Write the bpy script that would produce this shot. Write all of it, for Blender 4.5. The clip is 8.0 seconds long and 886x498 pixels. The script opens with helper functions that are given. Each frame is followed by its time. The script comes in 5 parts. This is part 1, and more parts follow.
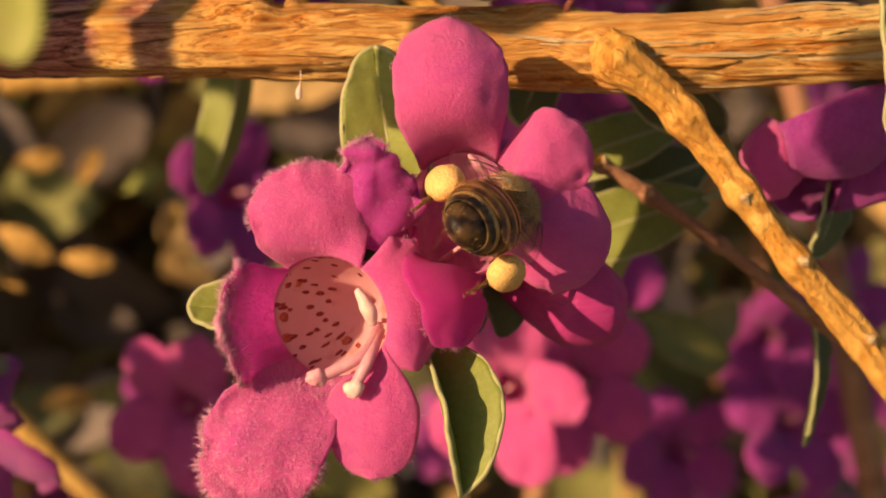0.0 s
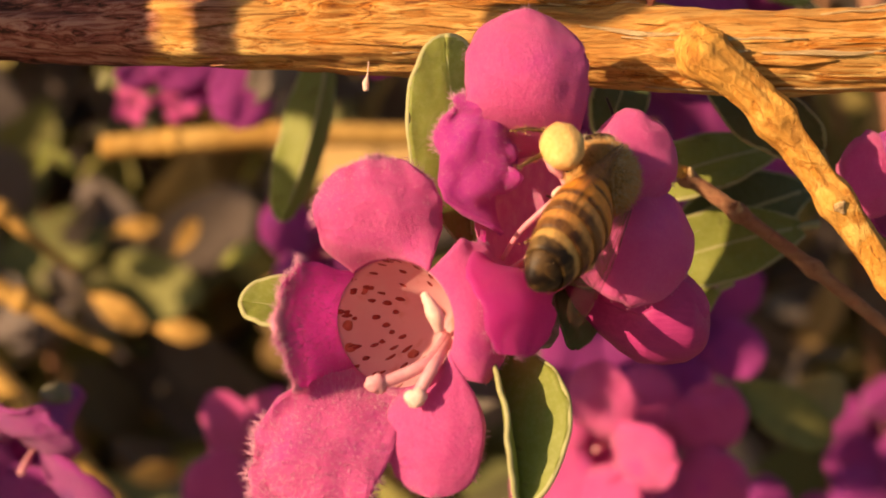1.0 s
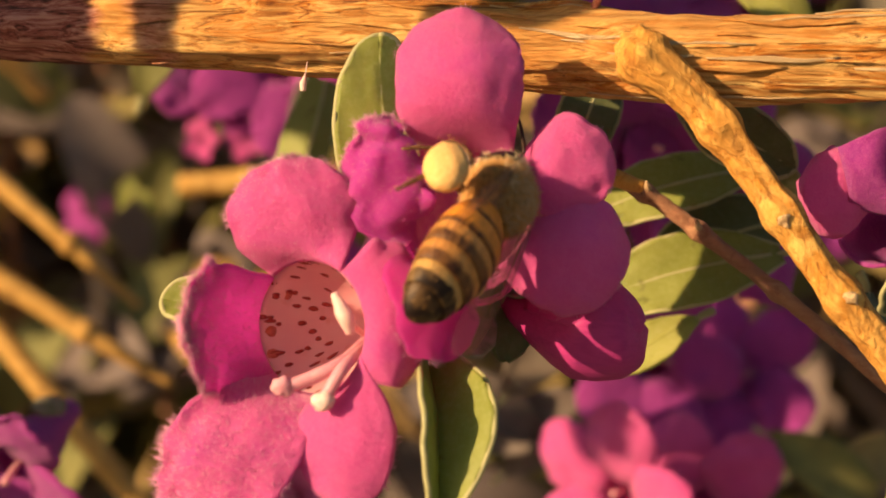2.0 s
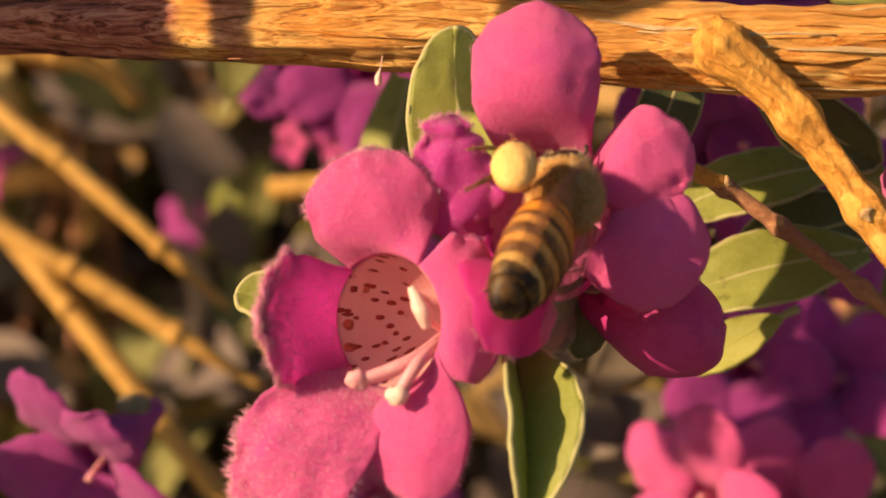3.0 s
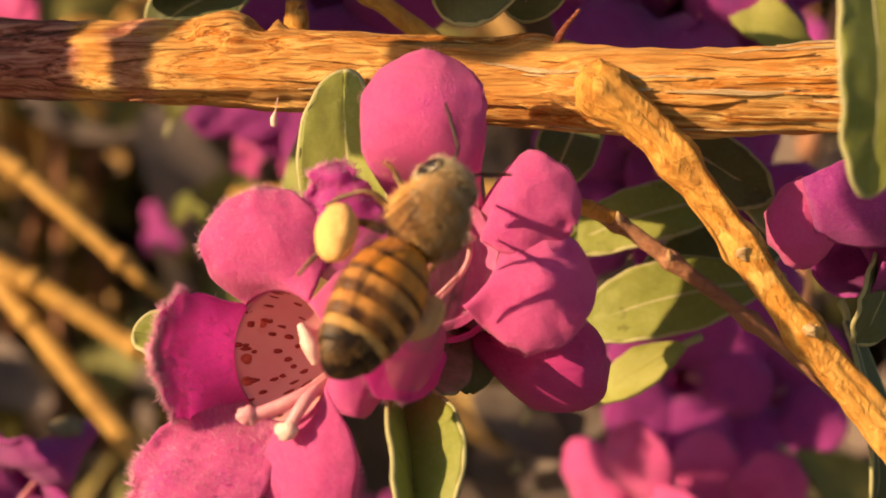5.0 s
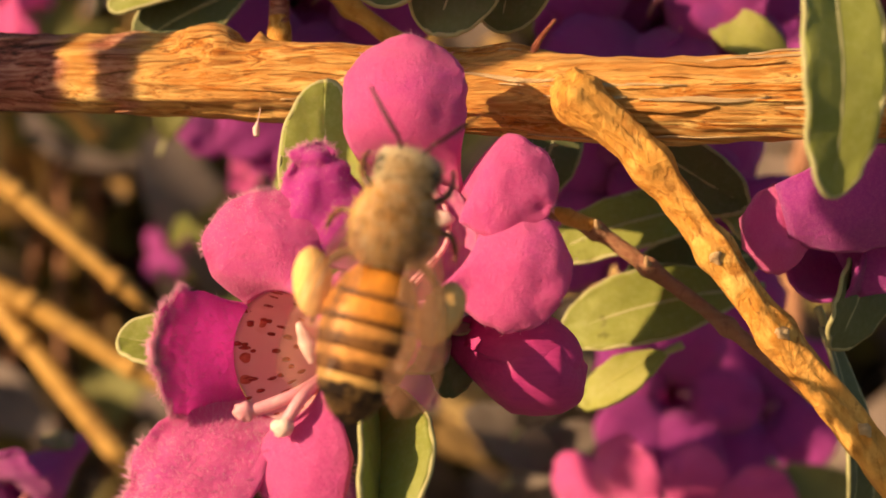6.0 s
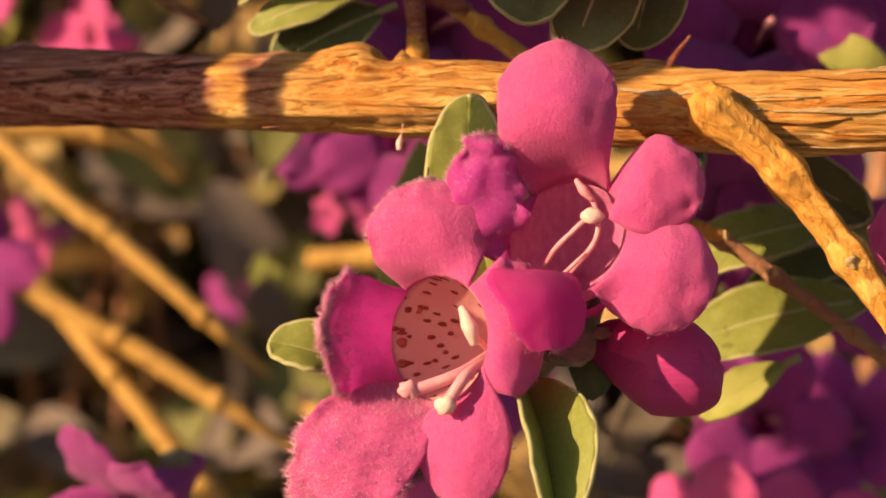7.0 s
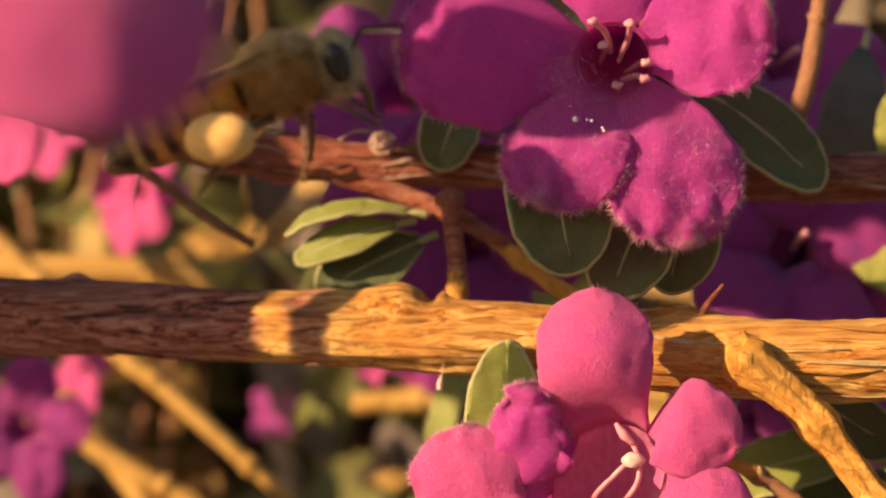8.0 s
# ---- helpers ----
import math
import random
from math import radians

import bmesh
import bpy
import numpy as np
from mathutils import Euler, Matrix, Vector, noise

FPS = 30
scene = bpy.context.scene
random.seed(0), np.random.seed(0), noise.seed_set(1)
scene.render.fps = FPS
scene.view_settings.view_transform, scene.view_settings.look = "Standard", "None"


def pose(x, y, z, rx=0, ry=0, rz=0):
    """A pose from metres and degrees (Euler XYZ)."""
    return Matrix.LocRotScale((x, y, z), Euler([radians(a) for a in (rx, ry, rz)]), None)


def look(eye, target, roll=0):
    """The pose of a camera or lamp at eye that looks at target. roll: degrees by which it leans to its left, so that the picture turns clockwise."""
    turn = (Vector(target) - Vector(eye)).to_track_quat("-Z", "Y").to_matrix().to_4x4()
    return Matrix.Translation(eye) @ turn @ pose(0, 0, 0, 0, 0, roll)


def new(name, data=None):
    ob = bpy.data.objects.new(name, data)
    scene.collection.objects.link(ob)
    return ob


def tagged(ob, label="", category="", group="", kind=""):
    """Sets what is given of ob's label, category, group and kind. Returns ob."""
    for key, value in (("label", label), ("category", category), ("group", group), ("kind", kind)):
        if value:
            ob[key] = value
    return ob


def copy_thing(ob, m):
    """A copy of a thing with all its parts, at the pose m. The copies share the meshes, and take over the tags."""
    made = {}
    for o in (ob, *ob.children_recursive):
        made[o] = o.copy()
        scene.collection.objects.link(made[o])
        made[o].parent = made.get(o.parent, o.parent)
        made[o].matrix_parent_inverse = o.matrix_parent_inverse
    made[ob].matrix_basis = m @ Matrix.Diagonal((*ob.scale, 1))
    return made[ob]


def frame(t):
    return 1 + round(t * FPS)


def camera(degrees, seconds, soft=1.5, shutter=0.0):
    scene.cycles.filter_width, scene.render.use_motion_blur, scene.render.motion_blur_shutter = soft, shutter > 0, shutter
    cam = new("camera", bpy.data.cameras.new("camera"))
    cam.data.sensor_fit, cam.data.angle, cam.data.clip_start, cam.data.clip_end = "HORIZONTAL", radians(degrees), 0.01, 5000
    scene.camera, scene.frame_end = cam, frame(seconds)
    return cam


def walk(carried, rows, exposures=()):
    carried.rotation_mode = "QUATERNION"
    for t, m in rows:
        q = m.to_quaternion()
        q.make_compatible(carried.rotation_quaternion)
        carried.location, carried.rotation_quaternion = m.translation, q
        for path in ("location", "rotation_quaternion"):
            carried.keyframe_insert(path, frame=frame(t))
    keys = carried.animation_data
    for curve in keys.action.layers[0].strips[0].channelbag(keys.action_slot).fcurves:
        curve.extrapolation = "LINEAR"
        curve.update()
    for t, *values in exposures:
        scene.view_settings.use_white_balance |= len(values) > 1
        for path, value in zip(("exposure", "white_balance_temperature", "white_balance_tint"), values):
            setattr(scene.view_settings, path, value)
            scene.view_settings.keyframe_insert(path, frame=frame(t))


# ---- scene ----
MM = 0.001
cam = camera(30.0, 8.0, soft=1.8)
PATH = [
    (0, (-16.49, -97.13, 9.50), (1.09, 1.04, 2.14), -2.94),
    (0.5, (-15.92, -93.34, 5.06), (-1.14, 5.51, 1.86), -2.23),
    (1, (-13.27, -92.18, 2.39), (-2.37, 7.22, 2.94), -1.29),
    (1.2, (-9.94, -91.63, 0.92), (-0.50, 7.91, 2.58), -0.61),
    (2.5, (0.47, -89.85, -1.51), (-2.91, 9.92, 4.34), 0.84),
    (3, (0.34, -89.52, -1.91), (-4.62, 10.20, 3.66), 0.95),
    (3.5, (0.05, -90.00, -0.04), (-5.18, 9.74, 4.96), 0.94),
    (4, (1.34, -90.16, -0.46), (-4.05, 9.58, 4.34), 0.94),
    (4.5, (4.17, -90.83, 0.50), (-1.40, 8.89, 5.46), 0.90),
    (5.8, (7.71, -92.19, 0.28), (3.15, 7.56, 5.63), 0.01),
    (6, (7.79, -92.57, -0.84), (2.20, 7.04, 6.05), 0.43),
    (6.5, (6.61, -93.92, 0.49), (0.40, 5.49, 9.37), 0.47),
    (7, (2.18, -96.09, -3.84), (-5.46, 3.09, 6.47), 0.50),
    (7.5, (3.06, -98.76, 2.00), (-6.04, -0.02, 14.94), 0.58),
    (8, (2.84, -99.82, 5.28), (-7.61, -1.49, 20.12), 0.58),
]


def mm(p):
    """A place in metres from millimetres."""
    return Vector(p) * MM


walk(cam, [(t, look(mm(eye), mm(target), roll)) for t, eye, target, roll in PATH], exposures=[(0, 0.52), (0.5, 0.62), (1.0, 0.74), (2.5, 0.77), (4.5, 0.8), (6.0, 0.8), (7.0, 0.79), (7.5, 0.75), (8.0, 0.8)])
cam.data.dof.use_dof = True
cam.data.dof.focus_distance = 0.086
cam.data.dof.aperture_fstop = 50.0

# ---- light: low golden sun from the left behind the camera, clear sky ----
SUN_FROM = Vector((-0.80, -0.54, 0.27)).normalized()
scene.view_settings.exposure = 0.5
world = bpy.data.worlds.new("sky")
scene.world = world
world.use_nodes = True
wn = world.node_tree.nodes
sky = wn.new("ShaderNodeTexSky")
sky.sky_type = "NISHITA"
sky.sun_disc = False
sky.sun_elevation = math.asin(SUN_FROM.z)
sky.sun_rotation = math.atan2(SUN_FROM.x, SUN_FROM.y)
world.node_tree.links.new(sky.outputs[0], wn["Background"].inputs[0])
wn["Background"].inputs[1].default_value = 0.058
sun = new("sun", bpy.data.lights.new("sun", "SUN"))
sun.data.energy, sun.data.angle, sun.data.color = 5.0, radians(0.6), (1.0, 0.66, 0.37)
sun.matrix_world = look(SUN_FROM, (0, 0, 0))


# ---- materials ----
class Mat:
    """A node material with short words for the usual nodes; texture space is the object's, in millimetres."""

    def __init__(self, name, rough=0.6, spec=0.3):
        self.m = bpy.data.materials.new(name)
        self.m.use_nodes = True
        self.n, self.l = self.m.node_tree.nodes, self.m.node_tree.links
        self.b = self.n["Principled BSDF"]
        self.out = self.n["Material Output"]
        self.b.inputs["Roughness"].default_value = rough
        self.b.inputs["Specular IOR Level"].default_value = spec
        self.tc = self.n.new("ShaderNodeTexCoord")

    def space(self, sx=1.0, sy=1.0, sz=1.0, rot=(0, 0, 0)):
        k = self.n.new("ShaderNodeMapping")
        k.inputs["Scale"].default_value = (sx * 1000, sy * 1000, sz * 1000)
        k.inputs["Rotation"].default_value = rot
        self.l.new(self.tc.outputs["Object"], k.inputs["Vector"])
        return k.outputs[0]

    def noise(self, vec, scale=1.0, detail=4.0, rough=0.55, dist=0.0):
        k = self.n.new("ShaderNodeTexNoise")
        k.inputs["Scale"].default_value, k.inputs["Detail"].default_value = scale, detail
        k.inputs["Roughness"].default_value, k.inputs["Distortion"].default_value = rough, dist
        self.l.new(vec, k.inputs["Vector"])
        return k.outputs["Fac"]

    def ramp(self, fac, *stops):
        k = self.n.new("ShaderNodeValToRGB")
        e = k.color_ramp.elements
        while len(e) < len(stops):
            e.new(0.5)
        for el, (p, c) in zip(e, stops):
            el.position, el.color = p, (*c, 1)
        self.l.new(fac, k.inputs[0])
        return k.outputs[0]

    def mix(self, fac, a, b, kind="MIX"):
        k = self.n.new("ShaderNodeMix")
        k.data_type, k.blend_type = "RGBA", kind
        for s, v in ((k.inputs[0], fac), (k.inputs[6], a), (k.inputs[7], b)):
            if isinstance(v, (int, float)):
                s.default_value = v
            elif isinstance(v, tuple):
                s.default_value = (*v, 1)
            else:
                self.l.new(v, s)
        return k.outputs[2]

    def rnd(self):
        return self.n.new("ShaderNodeObjectInfo").outputs["Random"]

    def colour(self, c):
        if isinstance(c, tuple):
            self.b.inputs["Base Color"].default_value = (*c, 1)
        else:
            self.l.new(c, self.b.inputs["Base Color"])
        return self

    def bump(self, fac, strength=0.3, dist=0.1):
        k = self.n.new("ShaderNodeBump")
        k.inputs["Strength"].default_value, k.inputs["Distance"].default_value = strength, dist * MM
        self.l.new(fac, k.inputs["Height"])
        self.l.new(k.outputs[0], self.b.inputs["Normal"])
        return self

    def thin(self, c, share):
        """Lets light through: a translucent share of that colour."""
        k, s = self.n.new("ShaderNodeBsdfTranslucent"), self.n.new("ShaderNodeMixShader")
        if isinstance(c, tuple):
            k.inputs["Color"].default_value = (*c, 1)
        else:
            self.l.new(c, k.inputs["Color"])
        s.inputs[0].default_value = share
        self.l.new(self.b.outputs[0], s.inputs[1])
        self.l.new(k.outputs[0], s.inputs[2])
        self.l.new(s.outputs[0], self.out.inputs["Surface"])
        return self


def petal_material(name, a, b, c, share=0.3):
    m = Mat(name, 0.62, 0.25)
    v = m.space()
    big, fine = m.noise(v, 0.35, 3), m.noise(v, 4.5, 5, 0.65)
    col = m.ramp(big, (0.3, a), (0.55, b), (0.75, c))
    fuzz = m.noise(v, 11.0, 3, 0.7)
    col = m.mix(m.ramp(fine, (0.4, (0, 0, 0)), (0.75, (0.3, 0.3, 0.3))), col, (0.88, 0.26, 0.54))
    col = m.mix(m.ramp(fuzz, (0.48, (0, 0, 0)), (0.72, (0.3, 0.3, 0.3))), col, (0.92, 0.36, 0.62))
    crinkle = m.noise(v, 1.1, 5, 0.6, 1.6)
    m.colour(col).bump(m.mix(0.35, m.mix(0.55, fine, crinkle), fuzz), 0.9, 0.32).thin(m.mix(0.15, (0.95, 0.26, 0.76), col), share)
    m.b.inputs["Sheen Weight"].default_value = 0.4
    m.b.inputs["Sheen Tint"].default_value = (1.0, 0.7, 0.85, 1)
    return m.m


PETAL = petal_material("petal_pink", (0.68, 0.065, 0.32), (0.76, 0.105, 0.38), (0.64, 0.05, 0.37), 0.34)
PETAL_TUBE = petal_material("petal_tube", (0.68, 0.07, 0.33), (0.76, 0.11, 0.39), (0.64, 0.06, 0.38), 0.72)
# For petals turned from the sun: shade and backlight put into a deeper magenta.
PETAL_DEEP = petal_material("petal_backlit_magenta", (0.62, 0.028, 0.36), (0.73, 0.05, 0.40), (0.56, 0.020, 0.40), 0.74)
PETAL_VIOLET = petal_material("petal_violet_pink", (0.54, 0.026, 0.40), (0.64, 0.045, 0.46), (0.48, 0.02, 0.44), 0.5)
# The same petals as in shade: darkness and violet put into the colour.
PETAL_SHADE = petal_material("petal_shade_purple", (0.27, 0.013, 0.25), (0.36, 0.020, 0.31), (0.21, 0.011, 0.29), 0.35)


def bud_material():
    m = Mat("bud_petal", 0.5, 0.3)
    v = m.space()
    veins = m.noise(m.space(0.5, 2.5, 2.5), 1.6, 4)
    col = m.ramp(m.mix(0.5, m.noise(v, 0.5, 3), veins), (0.3, (0.40, 0.03, 0.20)), (0.55, (0.52, 0.05, 0.25)), (0.75, (0.36, 0.03, 0.24)))
    m.colour(col).bump(veins, 0.4, 0.12).thin(col, 0.15)
    return m.m


def towards_rim(m, base, axis, start, end):
    """The throat's colour turns into the petals' pink towards the mouth; start, end: millimetres along the tube."""
    d, r = m.n.new("ShaderNodeVectorMath"), m.n.new("ShaderNodeMapRange")
    d.operation = "DOT_PRODUCT"
    m.l.new(m.space(), d.inputs[0])
    d.inputs[1].default_value = Vector(axis).normalized()
    m.l.new(d.outputs["Value"], r.inputs["Value"])
    r.inputs["From Min"].default_value, r.inputs["From Max"].default_value = start, end
    return m.mix(r.outputs[0], base, (0.70, 0.09, 0.34))


def throat_material():
    m = Mat("throat_spotted", 0.6, 0.2)
    v = m.space()
    base = m.ramp(m.noise(v, 0.55, 3), (0.3, (0.87, 0.48, 0.53)), (0.55, (0.90, 0.56, 0.58)), (0.75, (0.92, 0.62, 0.62)))
    base = m.mix(m.ramp(m.noise(v, 0.8, 2, 0.5), (0.60, (0, 0, 0)), (0.74, (0.55, 0.55, 0.55))), base, (0.62, 0.16, 0.06))
    base = towards_rim(m, base, (-0.645, -0.764, -0.035), 8.0, 9.3)
    m.colour(base).bump(m.noise(v, 5, 3), 0.3, 0.08).thin(m.mix(0.3, base, (0.95, 0.5, 0.58)), 0.5)
    return m.m


def pale_throat_material():
    m = Mat("throat_pale", 0.6, 0.2)
    streak = m.noise(m.space(2.2, 0.5, 1.2), 1.4, 4)
    base = m.ramp(streak, (0.35, (0.76, 0.24, 0.52)), (0.55, (0.83, 0.35, 0.58)), (0.7, (0.88, 0.52, 0.65)))
    base = towards_rim(m, base, (-0.17, -0.865, 0.472), 7.0, 8.3)
    m.colour(base).bump(streak, 0.3, 0.1).thin(m.mix(0.4, base, (0.97, 0.42, 0.76)), 0.6)
    return m.m


THROAT, THROAT_PALE, BUD = throat_material(), pale_throat_material(), bud_material()


def leaf_material(name, a, b, edge, share=0.28, rough=0.55):
    m = Mat(name, rough, 0.3)
    v = m.space()
    big, fine = m.noise(v, 0.3, 3), m.noise(v, 3.2, 5, 0.65)
    col = m.ramp(big, (0.32, a), (0.68, b))
    col = m.mix(m.ramp(fine, (0.45, (0, 0, 0)), (0.75, (0.5, 0.5, 0.5))), col, edge)
    blot = m.ramp(m.noise(v, 0.9, 2), (0.66, (0, 0, 0)), (0.74, (0.55, 0.55, 0.55)))
    col = m.mix(blot, col, (0.10, 0.10, 0.03))
    m.colour(col).bump(fine, 0.35, 0.1).thin(m.mix(0.5, col, (0.34, 0.42, 0.05)), share)
    return m.m


LEAF = leaf_material("leaf_sage_green", (0.25, 0.29, 0.055), (0.33, 0.36, 0.085), (0.40, 0.42, 0.16))
# Darker copy of the leaf green: the shade on these leaves is in the colour.
LEAF_DARK = leaf_material("leaf_shaded_green", (0.10, 0.125, 0.05), (0.14, 0.165, 0.065), (0.21, 0.22, 0.12), 0.18)
LEAF_YOUNG = leaf_material("leaf_young_green", (0.42, 0.45, 0.10), (0.50, 0.50, 0.15), (0.58, 0.58, 0.26), 0.35)


def dry_mix_material(name, per_piece, share=1.0):
    """Shaded and half-dry leaves: brown, straw and dull green, one tint to each leaf."""
    m = Mat(name, 0.7, 0.2)
    r = m.n.new("ShaderNodeNewGeometry").outputs["Random Per Island"] if per_piece else m.rnd()
    col = m.ramp(r, (0.0, (0.15, 0.125, 0.12)), (0.35, (0.25, 0.20, 0.17)), (0.55, (0.18, 0.19, 0.07)), (0.78, (0.30, 0.29, 0.09)), (0.92, (0.58, 0.38, 0.15)))
    f = m.noise(m.space(), 0.5, 4)
    col = m.mix(m.ramp(f, (0.4, (0, 0, 0)), (0.7, (0.4, 0.4, 0.4))), col, (0.08, 0.05, 0.04))
    col = m.mix(1.0 - share, col, (0.05, 0.06, 0.025))
    m.colour(col).bump(f, 0.3, 0.3).thin(col, 0.2)
    return m.m


LEAF_DRY, LEAF_FAR = dry_mix_material("leaves_half_dry", True), dry_mix_material("leaf_half_dry", False, 0.8)
LEAF_RIM = leaf_material("leaf_pale_rim", (0.48, 0.48, 0.22), (0.56, 0.54, 0.28), (0.62, 0.60, 0.36), 0.3)


def bark_material(name, dark, mid, light, along=(0.16, 2.6, 2.6), rough=0.72, shaded_skin=None):
    """Stringy bark; the last argument: colours and place, along the branch, of older bark with shade painted in."""
    m = Mat(name, rough, 0.3)
    fib = m.noise(m.space(*along), 0.34, 7, 0.68, 1.6)
    strands = m.noise(m.space(along[0] * 0.45, along[1] * 1.5, along[2] * 1.5), 0.5, 5, 0.62, 1.1)
    fine = m.noise(m.space(along[0] * 2, along[1] * 2, along[2] * 2), 1.1, 4, 0.7, 0.4)
    patch = m.noise(m.space(), 0.16, 3)
    col = m.ramp(fib, (0.33, dark), (0.42, mid), (0.52, light))
    col = m.mix(m.ramp(patch, (0.42, (0, 0, 0)), (0.6, (0.55, 0.55, 0.55))), col, mid)
    col = m.mix(m.ramp(strands, (0.38, (0.8, 0.8, 0.8)), (0.5, (0, 0, 0))), col, tuple(0.55 * a + 0.45 * b for a, b in zip(dark, mid)))
    web = m.noise(m.space(along[0] * 1.6, along[1] * 0.8, along[2] * 0.8), 0.8, 6, 0.7, 3.0)
    col = m.mix(m.ramp(web, (0.39, (0.75, 0.75, 0.75)), (0.45, (0, 0, 0))), col, dark)
    col = m.mix(m.ramp(web, (0.54, (0, 0, 0)), (0.64, (0.6, 0.6, 0.6))), col, light)
    col = m.mix(m.ramp(fine, (0.36, (0.5, 0.5, 0.5)), (0.5, (0, 0, 0))), col, mid)
    broad = m.noise(m.space(along[0] * 0.8, along[1] * 0.28, along[2] * 0.28), 0.5, 3, 0.5, 0.6)
    col = m.mix(m.ramp(broad, (0.47, (0, 0, 0)), (0.57, (0.6, 0.6, 0.6))), col, tuple(0.7 * a + 0.3 * b for a, b in zip(mid, light)))
    if shaded_skin:
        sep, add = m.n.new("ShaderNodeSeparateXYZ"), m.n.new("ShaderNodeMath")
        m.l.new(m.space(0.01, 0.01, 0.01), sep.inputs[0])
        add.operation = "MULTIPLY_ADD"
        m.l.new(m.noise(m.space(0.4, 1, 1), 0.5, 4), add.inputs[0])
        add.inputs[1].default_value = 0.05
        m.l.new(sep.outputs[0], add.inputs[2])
        # Dark stretch and band: leaf shade put into the older bark's colour.
        skin = m.ramp(m.mix(0.5, web, strands), (0.42, shaded_skin[0][0]), (0.49, shaded_skin[0][1]), (0.57, shaded_skin[0][2]))
        col = m.mix(m.ramp(add.outputs[0], (shaded_skin[1], (0.95, 0.95, 0.95)), (shaded_skin[1] + 0.009, (0, 0, 0)), (shaded_skin[1] + 0.026, (0, 0, 0)), (shaded_skin[1] + 0.034, (0.75, 0.75, 0.75)), (shaded_skin[1] + 0.046, (0.75, 0.75, 0.75)), (shaded_skin[1] + 0.056, (0, 0, 0))), col, skin)
    m.colour(col).bump(m.mix(0.5, m.mix(0.5, fib, web), strands), 1.0, 0.85)
    return m.m


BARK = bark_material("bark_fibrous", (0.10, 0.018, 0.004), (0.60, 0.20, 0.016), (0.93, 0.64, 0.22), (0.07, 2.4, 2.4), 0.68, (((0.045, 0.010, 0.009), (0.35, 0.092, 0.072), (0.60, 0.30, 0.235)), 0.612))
BARK_FLAKE = bark_material("bark_flake", (0.34, 0.19, 0.08), (0.62, 0.42, 0.2), (0.80, 0.62, 0.36))
BARK_TWIG = bark_material("bark_twig", (0.26, 0.08, 0.012), (0.62, 0.27, 0.035), (0.84, 0.52, 0.14), (0.8, 1.4, 0.6))
BARK_ORANGE = bark_material("bark_orange", (0.46, 0.20, 0.03), (0.62, 0.32, 0.05), (0.72, 0.42, 0.10), (0.5, 1.0, 0.5), 0.5)
BARK_BROWN = bark_material("bark_brown_twig", (0.16, 0.06, 0.035), (0.32, 0.14, 0.075), (0.46, 0.26, 0.14), (0.4, 1.2, 0.6))
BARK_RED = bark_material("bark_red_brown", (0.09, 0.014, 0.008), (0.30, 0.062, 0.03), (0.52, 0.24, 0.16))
BARK_PALE = bark_material("bark_pale_fibre", (0.30, 0.14, 0.10), (0.52, 0.31, 0.24), (0.66, 0.46, 0.37))
STRAW = bark_material("dry_stem", (0.25, 0.125, 0.03), (0.48, 0.275, 0.06), (0.62, 0.39, 0.12), (0.12, 0.2, 0.2))


def plain(name, a, b, rough=0.5, spec=0.4, scale=3.0, bump=0.2, share=0.0):
    m = Mat(name, rough, spec)
    f = m.noise(m.space(), scale, 4)
    col = m.ramp(f, (0.35, a), (0.65, b))
    m.colour(col).bump(f, bump, 0.1)
    if share:
        m.thin(col, share)
    return m.m


STAMEN = plain("stamen_pale_pink", (0.77, 0.32, 0.41), (0.85, 0.46, 0.50), 0.45, 0.4, 2.0, 0.1, 0.25)
ANTHER = plain("anther_cream", (0.82, 0.56, 0.52), (0.90, 0.70, 0.62), 0.5, 0.4, 3.0, 0.2, 0.2)
HAIR = plain("petal_hair", (0.84, 0.36, 0.60), (0.92, 0.56, 0.72), 0.5, 0.4, 2.0, 0.0, 0.4)
CALYX = plain("calyx_grey_green", (0.20, 0.2, 0.10), (0.33, 0.27, 0.2), 0.7, 0.2, 1.2, 0.4, 0.15)
SPOT = plain("throat_fleck", (0.30, 0.04, 0.04), (0.44, 0.08, 0.06), 0.6, 0.2, 4.0, 0.0, 0.2)
BLOTCH = plain("throat_rust", (0.60, 0.15, 0.10), (0.68, 0.22, 0.16), 0.6, 0.2, 4.0, 0.0, 0.4)
GROUND = plain("dry_gravel", (0.16, 0.14, 0.12), (0.26, 0.23, 0.2), 0.9, 0.2, 0.05, 0.6)
POLLEN = plain("pollen_cream", (0.75, 0.43, 0.13), (0.84, 0.55, 0.22), 0.8, 0.2, 6.0, 0.9)
CHITIN = plain("chitin_dark", (0.014, 0.008, 0.005), (0.04, 0.02, 0.01), 0.42, 0.3, 3.0, 0.2)
LEG = plain("leg_brown", (0.06, 0.026, 0.01), (0.16, 0.075, 0.025), 0.45, 0.5, 2.0, 0.2)
EYE = plain("eye_black", (0.012, 0.009, 0.008), (0.03, 0.022, 0.018), 0.22, 0.5, 8.0, 0.3)
FUZZ = plain("fuzz_tan", (0.68, 0.39, 0.12), (0.88, 0.60, 0.27), 0.8, 0.1, 2.0, 0.0, 0.35)
FUZZ_GREY = plain("fuzz_grey", (0.74, 0.62, 0.38), (0.90, 0.80, 0.58), 0.8, 0.1, 2.0, 0.0, 0.35)
THORAX = plain("thorax_brown", (0.16, 0.075, 0.02), (0.46, 0.27, 0.08), 0.8, 0.1, 2.0, 0.5)
DEW = plain("dew_drop", (0.9, 0.86, 0.86), (0.95, 0.93, 0.93), 0.05, 0.6, 1.0, 0.0)


